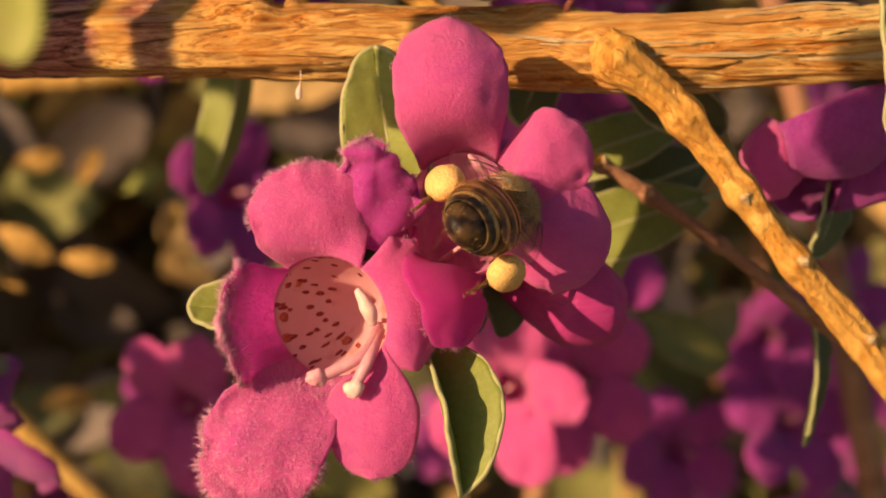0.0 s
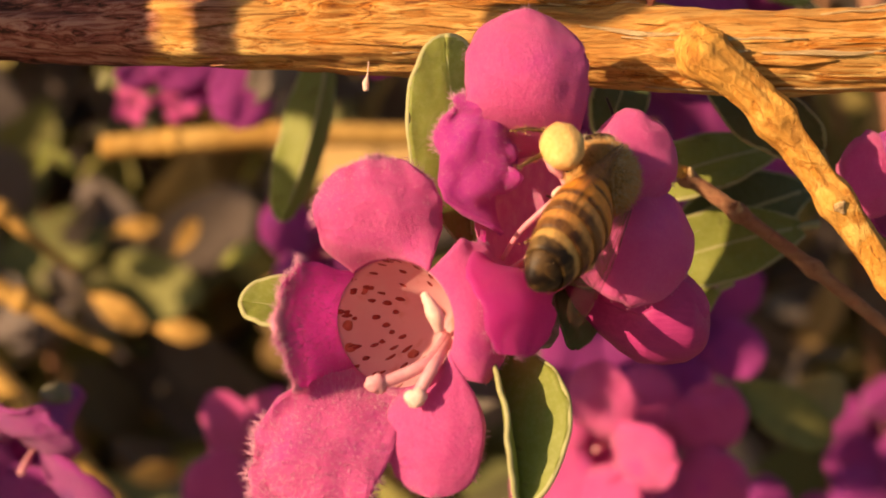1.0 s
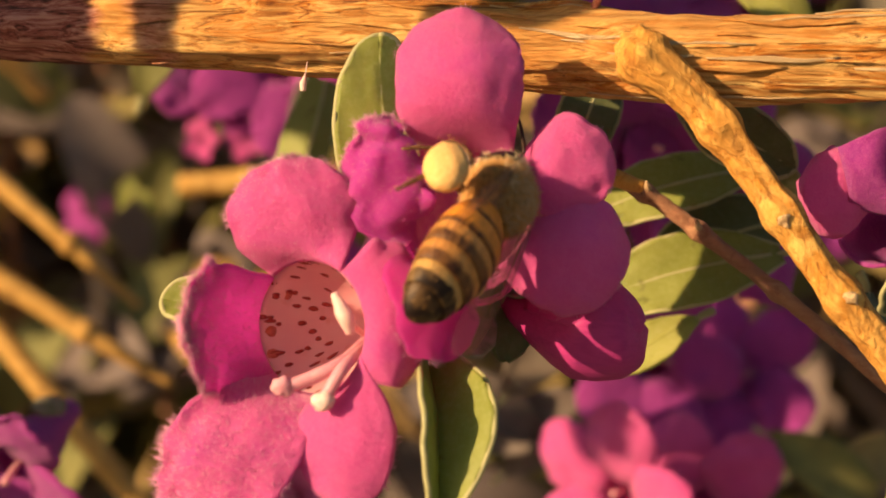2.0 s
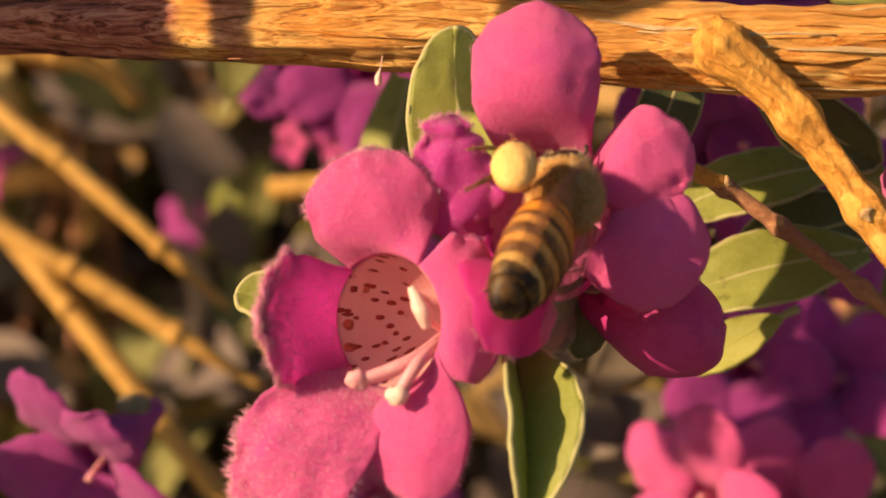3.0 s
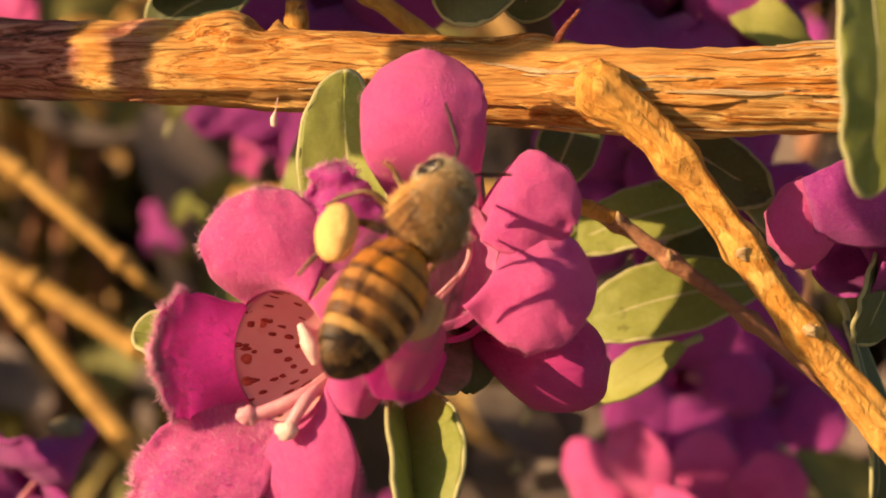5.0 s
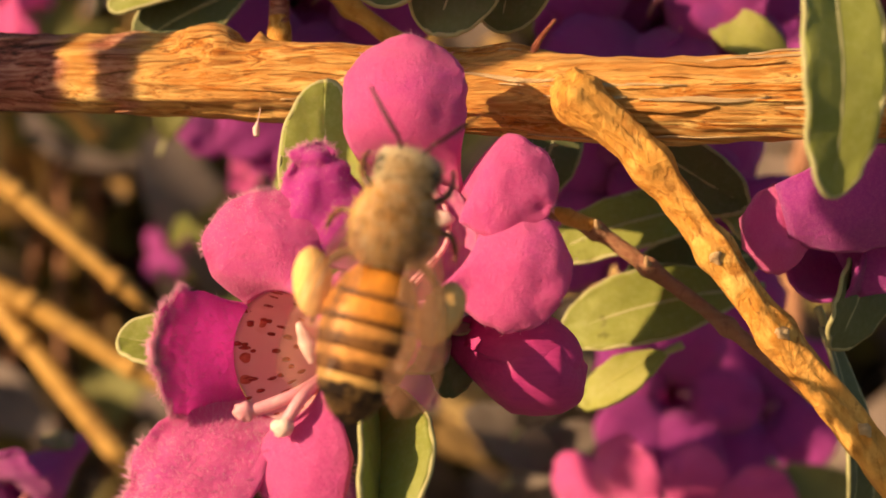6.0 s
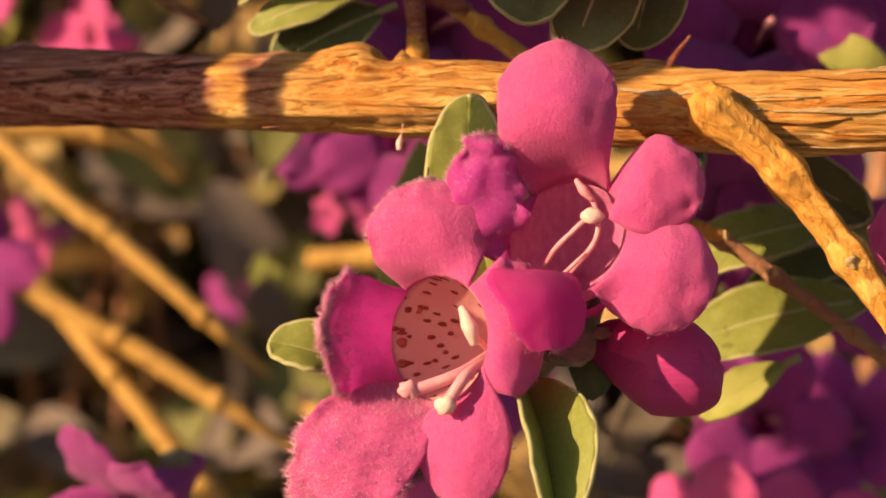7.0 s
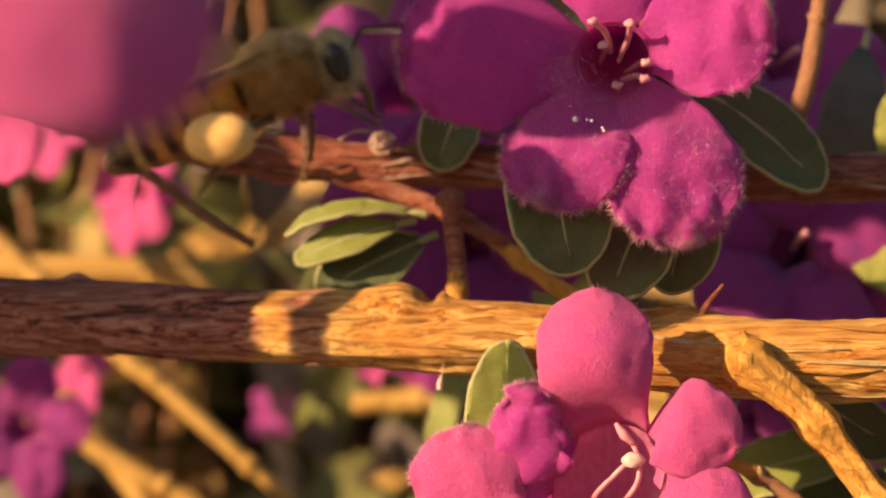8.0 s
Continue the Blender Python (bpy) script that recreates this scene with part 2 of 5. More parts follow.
def tergite_material(name, fore, hind, edge, soft):
    """Back plate: pale towards the front edge, dark towards the hind edge."""
    m = Mat(name, 0.5, 0.3)
    sep = m.n.new("ShaderNodeSeparateXYZ")
    v = m.space()
    m.l.new(v, sep.inputs[0])
    add = m.n.new("ShaderNodeMath")
    add.operation = "MULTIPLY_ADD"
    m.l.new(m.noise(v, 1.6, 3), add.inputs[0])
    add.inputs[1].default_value = 0.5
    m.l.new(sep.outputs[0], add.inputs[2])
    col = m.ramp(add.outputs[0], (edge, hind), (edge + soft, fore))
    stain = m.noise(m.space(0.5, 1.2, 1.2), 1.1, 4)
    col = m.mix(m.ramp(stain, (0.40, (0.5, 0.5, 0.5)), (0.58, (0, 0, 0))), col, tuple(0.45 * a + 0.55 * b for a, b in zip(fore, hind)))
    m.colour(col).bump(m.noise(m.space(1, 6, 6), 3.0, 3), 0.3, 0.06)
    return m.m


# The plate's own space runs from 0 at its hind edge to about 1.6 mm at its front edge.
AMBER = tergite_material("plate_amber", (0.70, 0.27, 0.03), (0.035, 0.013, 0.005), 0.46, 0.2)
BROWN = tergite_material("plate_brown", (0.62, 0.29, 0.07), (0.05, 0.018, 0.007), 0.72, 0.25)
BANDED = tergite_material("plate_banded", (0.60, 0.36, 0.11), (0.014, 0.007, 0.004), 0.9, 0.2)
TIP = tergite_material("plate_tip", (0.34, 0.19, 0.06), (0.012, 0.006, 0.004), 1.2, 0.25)


def wing_material():
    m = Mat("wing_membrane", 0.2, 0.5)
    m.colour((0.56, 0.30, 0.17))
    k, s = m.n.new("ShaderNodeBsdfTransparent"), m.n.new("ShaderNodeMixShader")
    s.inputs[0].default_value = 0.9
    m.l.new(m.b.outputs[0], s.inputs[1])
    m.l.new(k.outputs[0], s.inputs[2])
    m.l.new(s.outputs[0], m.out.inputs["Surface"])
    return m.m


WING = wing_material()

# ---- geometry in millimetres: (points, faces) ----
BASE = {}


def unit(v):
    v = np.array(v, float)
    return v / np.linalg.norm(v)


def thing(name, base, label, category, group="", kind=""):
    """An Empty at the thing's base, in millimetres, which parents its parts."""
    ob = new(name)
    ob.empty_display_size = 0.002
    ob.location = mm(base)
    BASE[ob.name] = np.array(base, float)
    return tagged(ob, label, category, group, kind)


def mesh_of(name, geo, material, shift):
    pts, faces = geo
    me = bpy.data.meshes.new(name)
    me.from_pydata([tuple(p) for p in (np.asarray(pts, float) - shift) * MM], [], [tuple(int(i) for i in f) for f in faces])
    me.materials.append(material)
    me.polygons.foreach_set("use_smooth", [True] * len(me.polygons))
    me.update()
    return me


def part(name, geo, material, parent, label="", at=None, kind=""):
    """One mesh under a thing or a part; at: its own origin, where it is not its parent's."""
    base = BASE[parent.name]
    here = base if at is None else np.array(at, float)
    ob = new(name, mesh_of(name, geo, material, here))
    ob.parent = parent
    ob.location = Vector((here - base) * MM)
    BASE[ob.name] = here
    return tagged(ob, label, kind=kind)


def solo(name, geo, material, base, label, category, group="", kind=""):
    """A thing of a single mesh."""
    ob = new(name, mesh_of(name, geo, material, np.array(base, float)))
    ob.location = mm(base)
    BASE[ob.name] = np.array(base, float)
    return tagged(ob, label, category, group, kind)


def join(*geos):
    pts, faces, n = [], [], 0
    for p, f in geos:
        pts.append(np.asarray(p, float))
        faces += [tuple(int(i) + n for i in g) for g in f]
        n += len(p)
    return np.concatenate(pts), faces


def quads(nu, nv, wrap=False):
    f = []
    for j in range(nv - 1):
        for i in range(nu if wrap else nu - 1):
            k = (i + 1) % nu
            f.append((j * nu + i, j * nu + k, (j + 1) * nu + k, (j + 1) * nu + i))
    return f


def sheet(grid, thick, wrap=False):
    """A grid of points (rows, columns, 3) as a closed skin of that thickness; wrap: its first and last columns meet."""
    nv, nu, _ = grid.shape
    du, dv = np.gradient(grid, axis=1), np.gradient(grid, axis=0)
    if wrap:
        du[:, 0] = du[:, -1] = (grid[:, 1] - grid[:, -2]) / 2
    n = np.cross(du, dv)
    n /= np.linalg.norm(n, axis=-1, keepdims=True) + 1e-9
    top, low = (grid + n * thick / 2).reshape(-1, 3), (grid - n * thick / 2).reshape(-1, 3)
    if wrap:
        keep = [j * nu + i for j in range(nv) for i in range(nu - 1)]
        top, low, nu = top[keep], low[keep], nu - 1
    f = quads(nu, nv, wrap)
    k = nu * nv
    if wrap:
        ends = [(i, (i + 1) % nu) for i in range(nu)]
        last = (nv - 1) * nu
        side = [(b, a, a + k, b + k) for a, b in ends] + [(last + a, last + b, last + b + k, last + a + k) for a, b in ends]
        return np.concatenate([top, low]), f + [tuple(i + k for i in reversed(q)) for q in f] + side
    back = [tuple(i + k for i in reversed(q)) for q in f]
    rim = list(range(nu)) + [j * nu + nu - 1 for j in range(1, nv)] + [(nv - 1) * nu + i for i in range(nu - 2, -1, -1)] + [j * nu for j in range(nv - 2, 0, -1)]
    side = [(rim[i], rim[i - 1], rim[i - 1] + k, rim[i] + k) for i in range(len(rim))]
    return np.concatenate([top, low]), f + back + side


def bumpy(p, scale, seed=0.0):
    return noise.noise(Vector((p[0] * scale + seed, p[1] * scale - seed * 1.7, p[2] * scale + seed * 0.6)))


def lobe_grid(foot, tip, width, face, bulge=0.18, cup=0.25, narrow=0.55, curl=0.0, ruffle=0.25, seed=1.0, fold=0.0, nu=25, nv=30, wide_at=0.55, tilt=0.0, rim=None, blend=0.42):
    """A petal lobe or leaf: from foot to tip, its upper side towards face. bulge: how far its middle stands out, cup: how
    far its sides bend back, fold: how sharply it is creased along its midrib, curl: how far the tip bends back."""
    foot, tip = np.array(foot, float), np.array(tip, float)
    length = np.linalg.norm(tip - foot)
    a = (tip - foot) / length
    s = unit(np.cross(a, face))
    n = np.cross(s, a)
    g = np.zeros((nv, nu, 3))
    for j in range(nv):
        v = 1 - (1 - j / (nv - 1)) ** 1.8
        if v < wide_at:
            h = narrow + (1 - narrow) * math.sin(math.pi / 2 * v / wide_at)
        else:
            h = math.sqrt(max(0.0, 1 - ((v - wide_at) / (1.002 - wide_at)) ** 2.2))
        h = max(h, 0.03) * width / 2
        for i in range(nu):
            u = -1 + 2 * i / (nu - 1)
            w = bulge * length * math.sin(math.pi * v) - cup * h * u * u + fold * h * abs(u) - curl * length * max(0.0, v - 0.45) ** 2 + tilt * h * u
            p = foot + a * length * v + s * h * u + n * w
            edge = max(abs(u), v) ** 3
            p = p + n * ruffle * (0.6 * bumpy(p, 0.55, seed) + 0.8 * edge * bumpy(p, 1.1, seed + 9)) + s * ruffle * 0.5 * edge * bumpy(p, 1.3, seed + 4)
            if rim is not None:
                # The lobe grows out of its arc of the tube's mouth without a step.
                b = min(1.0, v / blend)
                b = b * b * (3 - 2 * b)
                q = rim[i] if (rim[-1] - rim[0]) @ s > 0 else rim[len(rim) - 1 - i]
                p = (q + (a * 0.5 - unit(face) * -0.35) * length * v) * (1 - b) + p * b
            g[j, i] = p
    return g


def blade(foot, tip, width, face, thick=0.25, **k):
    return sheet(lobe_grid(foot, tip, width, face, **k), thick)


def rim_line(g):
    return np.concatenate([g[:, 0], g[-1, 1:-1], g[::-1, -1]])


def hairs(spots, ways, size, thick, rng):
    """Fine hairs, each a slender three-sided spike."""
    pts, faces = [], []
    for p, w in zip(spots, ways):
        w = unit(np.array(w) + rng.normal(0, 0.45, 3))
        side = unit(np.cross(w, (0.3, 0.9, 0.2)))
        up = np.cross(side, w)
        ln = size * rng.uniform(0.3, 1.1)
        n = len(pts)
        for k in range(3):
            a = 2.0944 * k
            pts.append(p + (side * math.cos(a) + up * math.sin(a)) * thick)
        pts.append(p + w * ln + rng.normal(0, 0.12, 3) * ln)
        faces += [(n, n + 1, n + 3), (n + 1, n + 2, n + 3), (n + 2, n, n + 3)]
    return np.array(pts), faces


def lobe_hairs(g, many, edge, size, seed):
    rng = np.random.default_rng(seed)
    du, dv = np.gradient(g, axis=1), np.gradient(g, axis=0)
    n = np.cross(du, dv)
    n /= np.linalg.norm(n, axis=-1, keepdims=True) + 1e-9
    mid = g.mean(axis=(0, 1))
    nv, nu, _ = g.shape
    spots, ways = [], []
    for _ in range(many * 2):
        j, i = rng.integers(1, nv - 1), rng.integers(1, nu - 1)
        f, h = rng.uniform(0, 1, 2)
        spots.append(g[j, i] * (1 - f) * (1 - h) + g[j, i + 1] * f * (1 - h) + g[j + 1, i] * (1 - f) * h + g[j + 1, i + 1] * f * h)
        ways.append(n[j, i] * rng.choice((1.0, 0.6)))
    line = rim_line(g)
    for _ in range(edge * 3):
        i = rng.integers(len(line) // 8, len(line) - len(line) // 8)
        spots.append(line[i] + rng.normal(0, 0.08, 3))
        ways.append(unit(line[i] - mid) + rng.normal(0, 0.2, 3))
    return hairs(spots, ways, size, 0.017, rng)


def smooth_line(knots, steps):
    """A smooth line through the knots."""
    k = np.array(knots, float)
    k = np.concatenate([[2 * k[0] - k[1]], k, [2 * k[-1] - k[-2]]])
    out = []
    for i in range(1, len(k) - 2):
        for s in range(steps):
            t = s / steps
            out.append(0.5 * ((2 * k[i]) + (k[i + 1] - k[i - 1]) * t + (2 * k[i - 1] - 5 * k[i] + 4 * k[i + 1] - k[i + 2]) * t**2 + (3 * k[i] - k[i - 1] - 3 * k[i + 1] + k[i + 2]) * t**3))
    out.append(k[-2])
    return np.array(out)


def rod(knots, radii, around=12, steps=8, rough=0.0, grain=0.6, seed=0.0, lump=None):
    """A rounded rod along a smooth line, with closed ends. rough: unevenness of its surface; lump: extra height by place."""
    line = smooth_line(knots, steps)
    r = np.interp(np.linspace(0, 1, len(line)), np.linspace(0, 1, len(radii)), radii)
    way = np.gradient(line, axis=0)
    way /= np.linalg.norm(way, axis=1, keepdims=True)
    side = unit(np.cross(way[0], (0.13, 0.21, 0.97) if abs(way[0][2]) < 0.9 else (0.97, 0.2, 0.1)))
    pts = []
    for p, w, q in zip(line, way, r):
        side = unit(side - w * (side @ w))
        up = np.cross(w, side)
        for i in range(around):
            a = 2 * math.pi * i / around
            d = side * math.cos(a) + up * math.sin(a)
            h = q
            if rough:
                h += rough * (bumpy(p + d * q, grain, seed) + 0.5 * bumpy(p + d * q, grain * 2.7, seed + 5))
            if lump:
                h += lump(p, d)
            pts.append(p + d * h)
    n = len(pts)
    faces = quads(around, len(line), True)
    pts += [line[0] - way[0] * r[0] * 0.3, line[-1] + way[-1] * r[-1] * 0.4]
    faces += [(i, n, (i + 1) % around) for i in range(around)]
    k = n - around
    faces += [(k + i, k + (i + 1) % around, n + 1) for i in range(around)]
    return np.array(pts), faces


def ball(c, r, around=18, rings=12, rough=0.0, seed=0.0, turn=None):
    """An ellipsoid with uneven skin."""
    r = np.array(r, float) * np.ones(3)
    pts = []
    for j in range(rings + 1):
        th = math.pi * (0.02 + 0.96 * j / rings)
        for i in range(around):
            a = 2 * math.pi * i / around
            d = np.array((math.sin(th) * math.cos(a), math.sin(th) * math.sin(a), math.cos(th)))
            d = d * r * (1 + rough * bumpy(d * 2.3, 1.0, seed))
            pts.append(d if turn is None else turn @ d)
    pts = np.array(pts) + np.array(c, float)
    faces = [tuple(reversed(f)) for f in quads(around, rings + 1, True)]
    k = rings * around
    return pts, faces + [tuple(range(around)), tuple(range(k + around - 1, k - 1, -1))]


def bell(back, mouth, profile, around=30, squash=1.0, ruffle=0.2, seed=0.0, thick=0.2, steps=16):
    """A flower's tube from its narrow back to its mouth; profile: radii on the way."""
    back, mouth = np.array(back, float), np.array(mouth, float)
    a = unit(mouth - back)
    s = unit(np.cross(a, (0, 0, 1)))
    u = np.cross(s, a)
    g = np.zeros((steps, around + 1, 3))
    for j in range(steps):
        v = j / (steps - 1)
        r = np.interp(v, np.linspace(0, 1, len(profile)), profile)
        for i in range(around + 1):
            t = 2 * math.pi * (i % around) / around
            d = s * math.cos(t) + u * math.sin(t) * squash
            p = back + (mouth - back) * v + d * r
            g[j, i] = p + d * ruffle * v * bumpy(p, 0.6, seed) + a * ruffle * 1.2 * v**3 * math.sin(5 * t + seed)
    return sheet(g, thick, True)


def rim_arc(back, mouth, radius, squash, start, end, nu=25):
    """Points on a tube's mouth between two angles, in degrees, counted from the right as seen from the front."""
    back, mouth = np.array(back, float), np.array(mouth, float)
    a = unit(mouth - back)
    s = -unit(np.cross(a, (0, 0, 1)))
    u = np.cross(a, s)
    u = u if u[2] > 0 else -u
    return np.array([mouth - a * 0.9 + 0.96 * radius * (s * math.cos(t) + u * squash * math.sin(t)) for t in np.radians(np.linspace(start, end, nu))])


# ---- setting ----
GROUND_Z = -620.0
gx = np.linspace(-1, 1, 61)
gx = np.sign(gx) * np.abs(gx) ** 4 * 60000
gg = np.zeros((61, 61, 3))
for j in range(61):
    for i in range(61):
        gg[j, i] = (gx[i], gx[j] + 300, GROUND_Z + 14 * bumpy((gx[i], gx[j], 0), 0.004))
solo("ground", (gg.reshape(-1, 3), quads(61, 61)), GROUND, (0, 0, GROUND_Z), "dry grey-brown gravelly soil under the shrub", "ground", kind="structure")


# ---- the main branch ----
def branch_lump(p, d):
    """Fibrous ridges, the knob on top, the knot low on the front and the swelling at the side twig."""
    x, front, up = p[0], -d[1], d[2]
    ring = math.atan2(up, front)
    h = 0.0
    for sc, am, st in ((1.9, 0.26, 0.06), (4.1, 0.2, 0.1), (8.0, 0.11, 0.2)):
        h += am * noise.noise(Vector((x * st + 7, math.cos(ring) * sc + 3, math.sin(ring) * sc)))
    h += 0.3 * noise.noise(Vector((x * 0.16, 1.0, ring))) + 0.12 * noise.noise(Vector((x * 0.7, 4.0, ring * 2)))
    for cx, ca, am, wx, wa in ((-10.2, 1.1, 0.95, 1.5, 0.55), (-8.3, 1.25, -0.8, 0.4, 0.26), (-7.6, 1.3, 0.5, 0.4, 0.3), (-11.4, 0.9, 0.35, 0.5, 0.3), (-9.2, 0.5, 0.3, 0.8, 0.3), (-22.8, -0.45, 0.5, 1.1, 0.38), (-22.8, -0.45, -0.45, 0.35, 0.14), (9.4, 0.1, 0.5, 1.6, 0.6), (6.3, 1.3, 0.35, 1.4, 0.4), (-31.5, 1.5, 0.5, 0.9, 0.3)):
        h += am * math.exp(-(((x - cx) / wx) ** 2) - ((ring - ca) / wa) ** 2)
    return h


BRANCH = [(-78, 9.8, 18.0), (-55, 6.0, 17.2), (-35, 2.6, 16.55), (-24, 0.8, 15.85), (-12, -1.3, 15.15), (0, -3.3, 14.25), (10, -5.0, 13.3), (20, -6.2, 13.1), (34, -8.0, 13.2), (62, -12.0, 13.0)]
main_branch = thing("shrub_branch", (-78, 9.8, 18), "sunlit woody branch with stringy tan and orange-brown bark, partly shaded", "branch")
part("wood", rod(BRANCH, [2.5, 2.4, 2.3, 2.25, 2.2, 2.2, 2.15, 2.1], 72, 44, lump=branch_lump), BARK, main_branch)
rng = np.random.default_rng(5)
axis = smooth_line(BRANCH, 60)
for k in range(40):
    i = int(rng.integers(150, 470))
    if axis[i][0] < -15:
        continue
    ln, ang = rng.uniform(4.0, 11.0), rng.uniform(-1.3, 1.45)
    out = np.array((0, -math.cos(ang), math.sin(ang)))
    steps = np.linspace(-0.5, 0.5, 9)
    g = np.zeros((9, 4, 3))
    wide = rng.uniform(0.07, 0.2)
    tan = np.array((0, math.sin(ang), math.cos(ang)))
    lift = rng.uniform(0.05, 0.3) * rng.choice((-1, 1))
    for j, s in enumerate(steps):
        c = np.array([np.interp(axis[i][0] + s * ln, axis[:, 0], axis[:, q]) for q in range(3)])
        h = 2.2 + branch_lump(c, out) + 0.05 + max(0.0, s * lift) * 1.2
        for q in range(4):
            g[j, q] = c + out * h + tan * ((q - 1.5) / 1.5 * wide * (1 - abs(s) * 1.5) + 0.25 * bumpy(c, 0.3, k))
    part("bark_strip", sheet(g, 0.07), BARK if k % 3 else BARK_FLAKE, main_branch, "loose pale bark strip")
part("torn_strand", rod([(-7.3, -3.2, 13.2), (-7.4, -3.4, 12.4), (-7.5, -3.4, 11.9), (-7.5, -3.4, 11.5)], [0.03, 0.03, 0.2, 0.16], 8), ANTHER, main_branch, "pale dangling bark flake")
part("spur", rod([(7.4, -5.2, 15.2), (7.9, -5.8, 16.2), (8.8, -6.2, 17.3)], [0.28, 0.2, 0.08], 7, 5, 0.05, 1.5), BARK_RED, main_branch, "short broken dry spur")


# ---- twigs ----
def node_lumps(places, height, wide):
    pl = [np.array(p, float) for p in places]
    return lambda p, d: sum(height * math.exp(-float(((p - q) ** 2).sum()) / wide**2) for q in pl)


def ridges(ways, high, axis):
    """Ridges that run along a twig whose own direction is axis, over its lumps."""
    w = unit(axis)

    def lump(p, d):
        s = float(p @ w)
        q = np.array(d) * 1.7 + w * s * 0.10
        r = np.array(d) * 4.2 + w * s * 0.22
        return ways(p, d) + high * noise.noise(Vector(q)) + 0.55 * high * noise.noise(Vector(r)) + 0.3 * high * noise.noise(Vector(np.array(d) * 2 + w * s * 1.2))
    return lump


side_twig = thing("side_twig", (10.1, -7.0, 12.9), "orange-tan woody side twig with pale buds, growing from the branch", "twig")
SIDE = [(9.6, -6.2, 14.0), (10.1, -7.6, 12.7), (13.1, -7.6, 10.2), (16.3, -7.4, 6.0), (20.1, -7.2, 0.75), (24.1, -7.0, -4.2), (32, -6, -14.5), (44, -4, -30)]
part("wood", rod(SIDE, [1.0, 1.15, 0.92, 0.82, 0.86, 0.9, 1.0, 1.1], 40, 60, lump=ridges(node_lumps([(17.1, -7.9, 5.0), (20.3, -7.7, 0.9), (10.0, -7.9, 13.0), (13.6, -7.4, 9.2)], 0.34, 0.9), 0.24, (10, 0, -12.5))), BARK_TWIG, side_twig)
for p, w in (((17.0, -8.2, 4.55), (-0.6, -0.6, 0.3)), ((20.3, -8.15, 0.75), (-0.2, -1, 0.1)), ((24.3, -7.9, -4.0), (0.1, -1, 0))):
    p, w = np.array(p), unit(w)
    part("bud", rod([p + (-0.2, 0.1, 0.25), p + w * 0.2, p + w * 0.25 + (0.3, 0, -0.35)], [0.12, 0.36, 0.1], 10, 6, 0.22, 1.7), BARK_FLAKE, side_twig, "small pale leaf scar")
thin_twig = thing("thin_twig", (9.0, 1.0, 7.5), "thin red-brown twig with small pale nodes", "twig")
THIN = [(8.6, 0.6, 7.75), (11.2, 1.0, 6.7), (14.2, 1.0, 4.6), (18.6, 1.1, 1.3), (23.6, 1.3, -2.8), (29, 1.8, -7.5), (40, 3, -18)]
part("wood", rod(THIN, [0.34, 0.44, 0.42, 0.42, 0.44, 0.46, 0.5], 14, 22, 0.05, 1.3, 4, node_lumps([(11.2, 1, 6.7), (14.2, 1, 4.6), (18.6, 1.1, 1.3)], 0.2, 0.5)), BARK_BROWN, thin_twig)
part("tip", rod([(8.2, 0.4, 7.95), (9.5, 0.6, 7.5), (11.0, 0.75, 6.95)], [0.12, 0.5, 0.42], 10, 8, 0.08, 1.4), BARK_ORANGE, thin_twig, "peeled orange twig end")
for p in ((11.3, 0.5, 6.85), (14.1, 0.45, 4.75)):
    p = np.array(p)
    part("bud", rod([p, p + (-0.1, -0.25, 0.2), p + (-0.15, -0.35, 0.45)], [0.22, 0.17, 0.06], 7, 4), BARK_FLAKE, thin_twig, "pale node")


# ---- flowers ----
def lobe_part(flower, g, material, thick=0.26, hair=(0, 0, 0.5), label="", at=None, seed=1, name="petal"):
    ob = part(name, sheet(g, thick), material, flower, label, at)
    if hair[0] + hair[1]:
        part("hairs", lobe_hairs(g, hair[0], hair[1], hair[2], seed), HAIR, ob, "fine pale hairs", kind="stuff")
    return ob


def throat_spots(flower, back, mouth, profile, squash, many=105):
    """Brown flecks on a throat's inner wall, drawn out along the tube, and a few rusty blotches."""
    r = np.random.default_rng(77)
    back, mouth = np.array(back, float), np.array(mouth, float)
    a = unit(mouth - back)
    s = unit(np.cross(a, (0, 0, 1)))
    u = np.cross(s, a)
    wall = lambda v, t: back + (mouth - back) * v + (s * math.cos(t) + u * math.sin(t) * squash) * (np.interp(v, np.linspace(0, 1, len(profile)), profile) - 0.06)
    dark, rust = [], []
    for k in range(many):
        v, t = r.uniform(0.30, 1.0), r.uniform(0, 2 * math.pi)
        blot = k % 14 == 0
        along, wide = (r.uniform(0.3, 0.42), r.uniform(0.26, 0.36)) if blot else (r.uniform(0.16, 0.36), r.uniform(0.08, 0.14))
        c, run = wall(v, t), unit(wall(min(1.0, v + 0.04), t) - wall(v - 0.04, t))
        side = unit(wall(v, t + 0.05) - wall(v, t - 0.05))
        out = np.cross(run, side)
        ring = [c + run * along * math.cos(q) * (1 + 0.15 * math.sin(3 * q + k)) + side * wide * math.sin(q) for q in np.linspace(0, 2 * math.pi, 11)[:-1]]
        pts = np.array([p + out * h for h in (-0.012, 0.012) for p in ring])
        faces = [tuple(range(10)), tuple(range(19, 9, -1))] + [(i, (i + 1) % 10, 10 + (i + 1) % 10, 10 + i) for i in range(10)]
        (rust if blot else dark).append((pts, faces))
    part("speckling", join(*dark), SPOT, flower, "dark wine-brown flecks", kind="stuff")
    part("rust_mottling", join(*rust), BLOTCH, flower, "rust-orange blotches", kind="stuff")



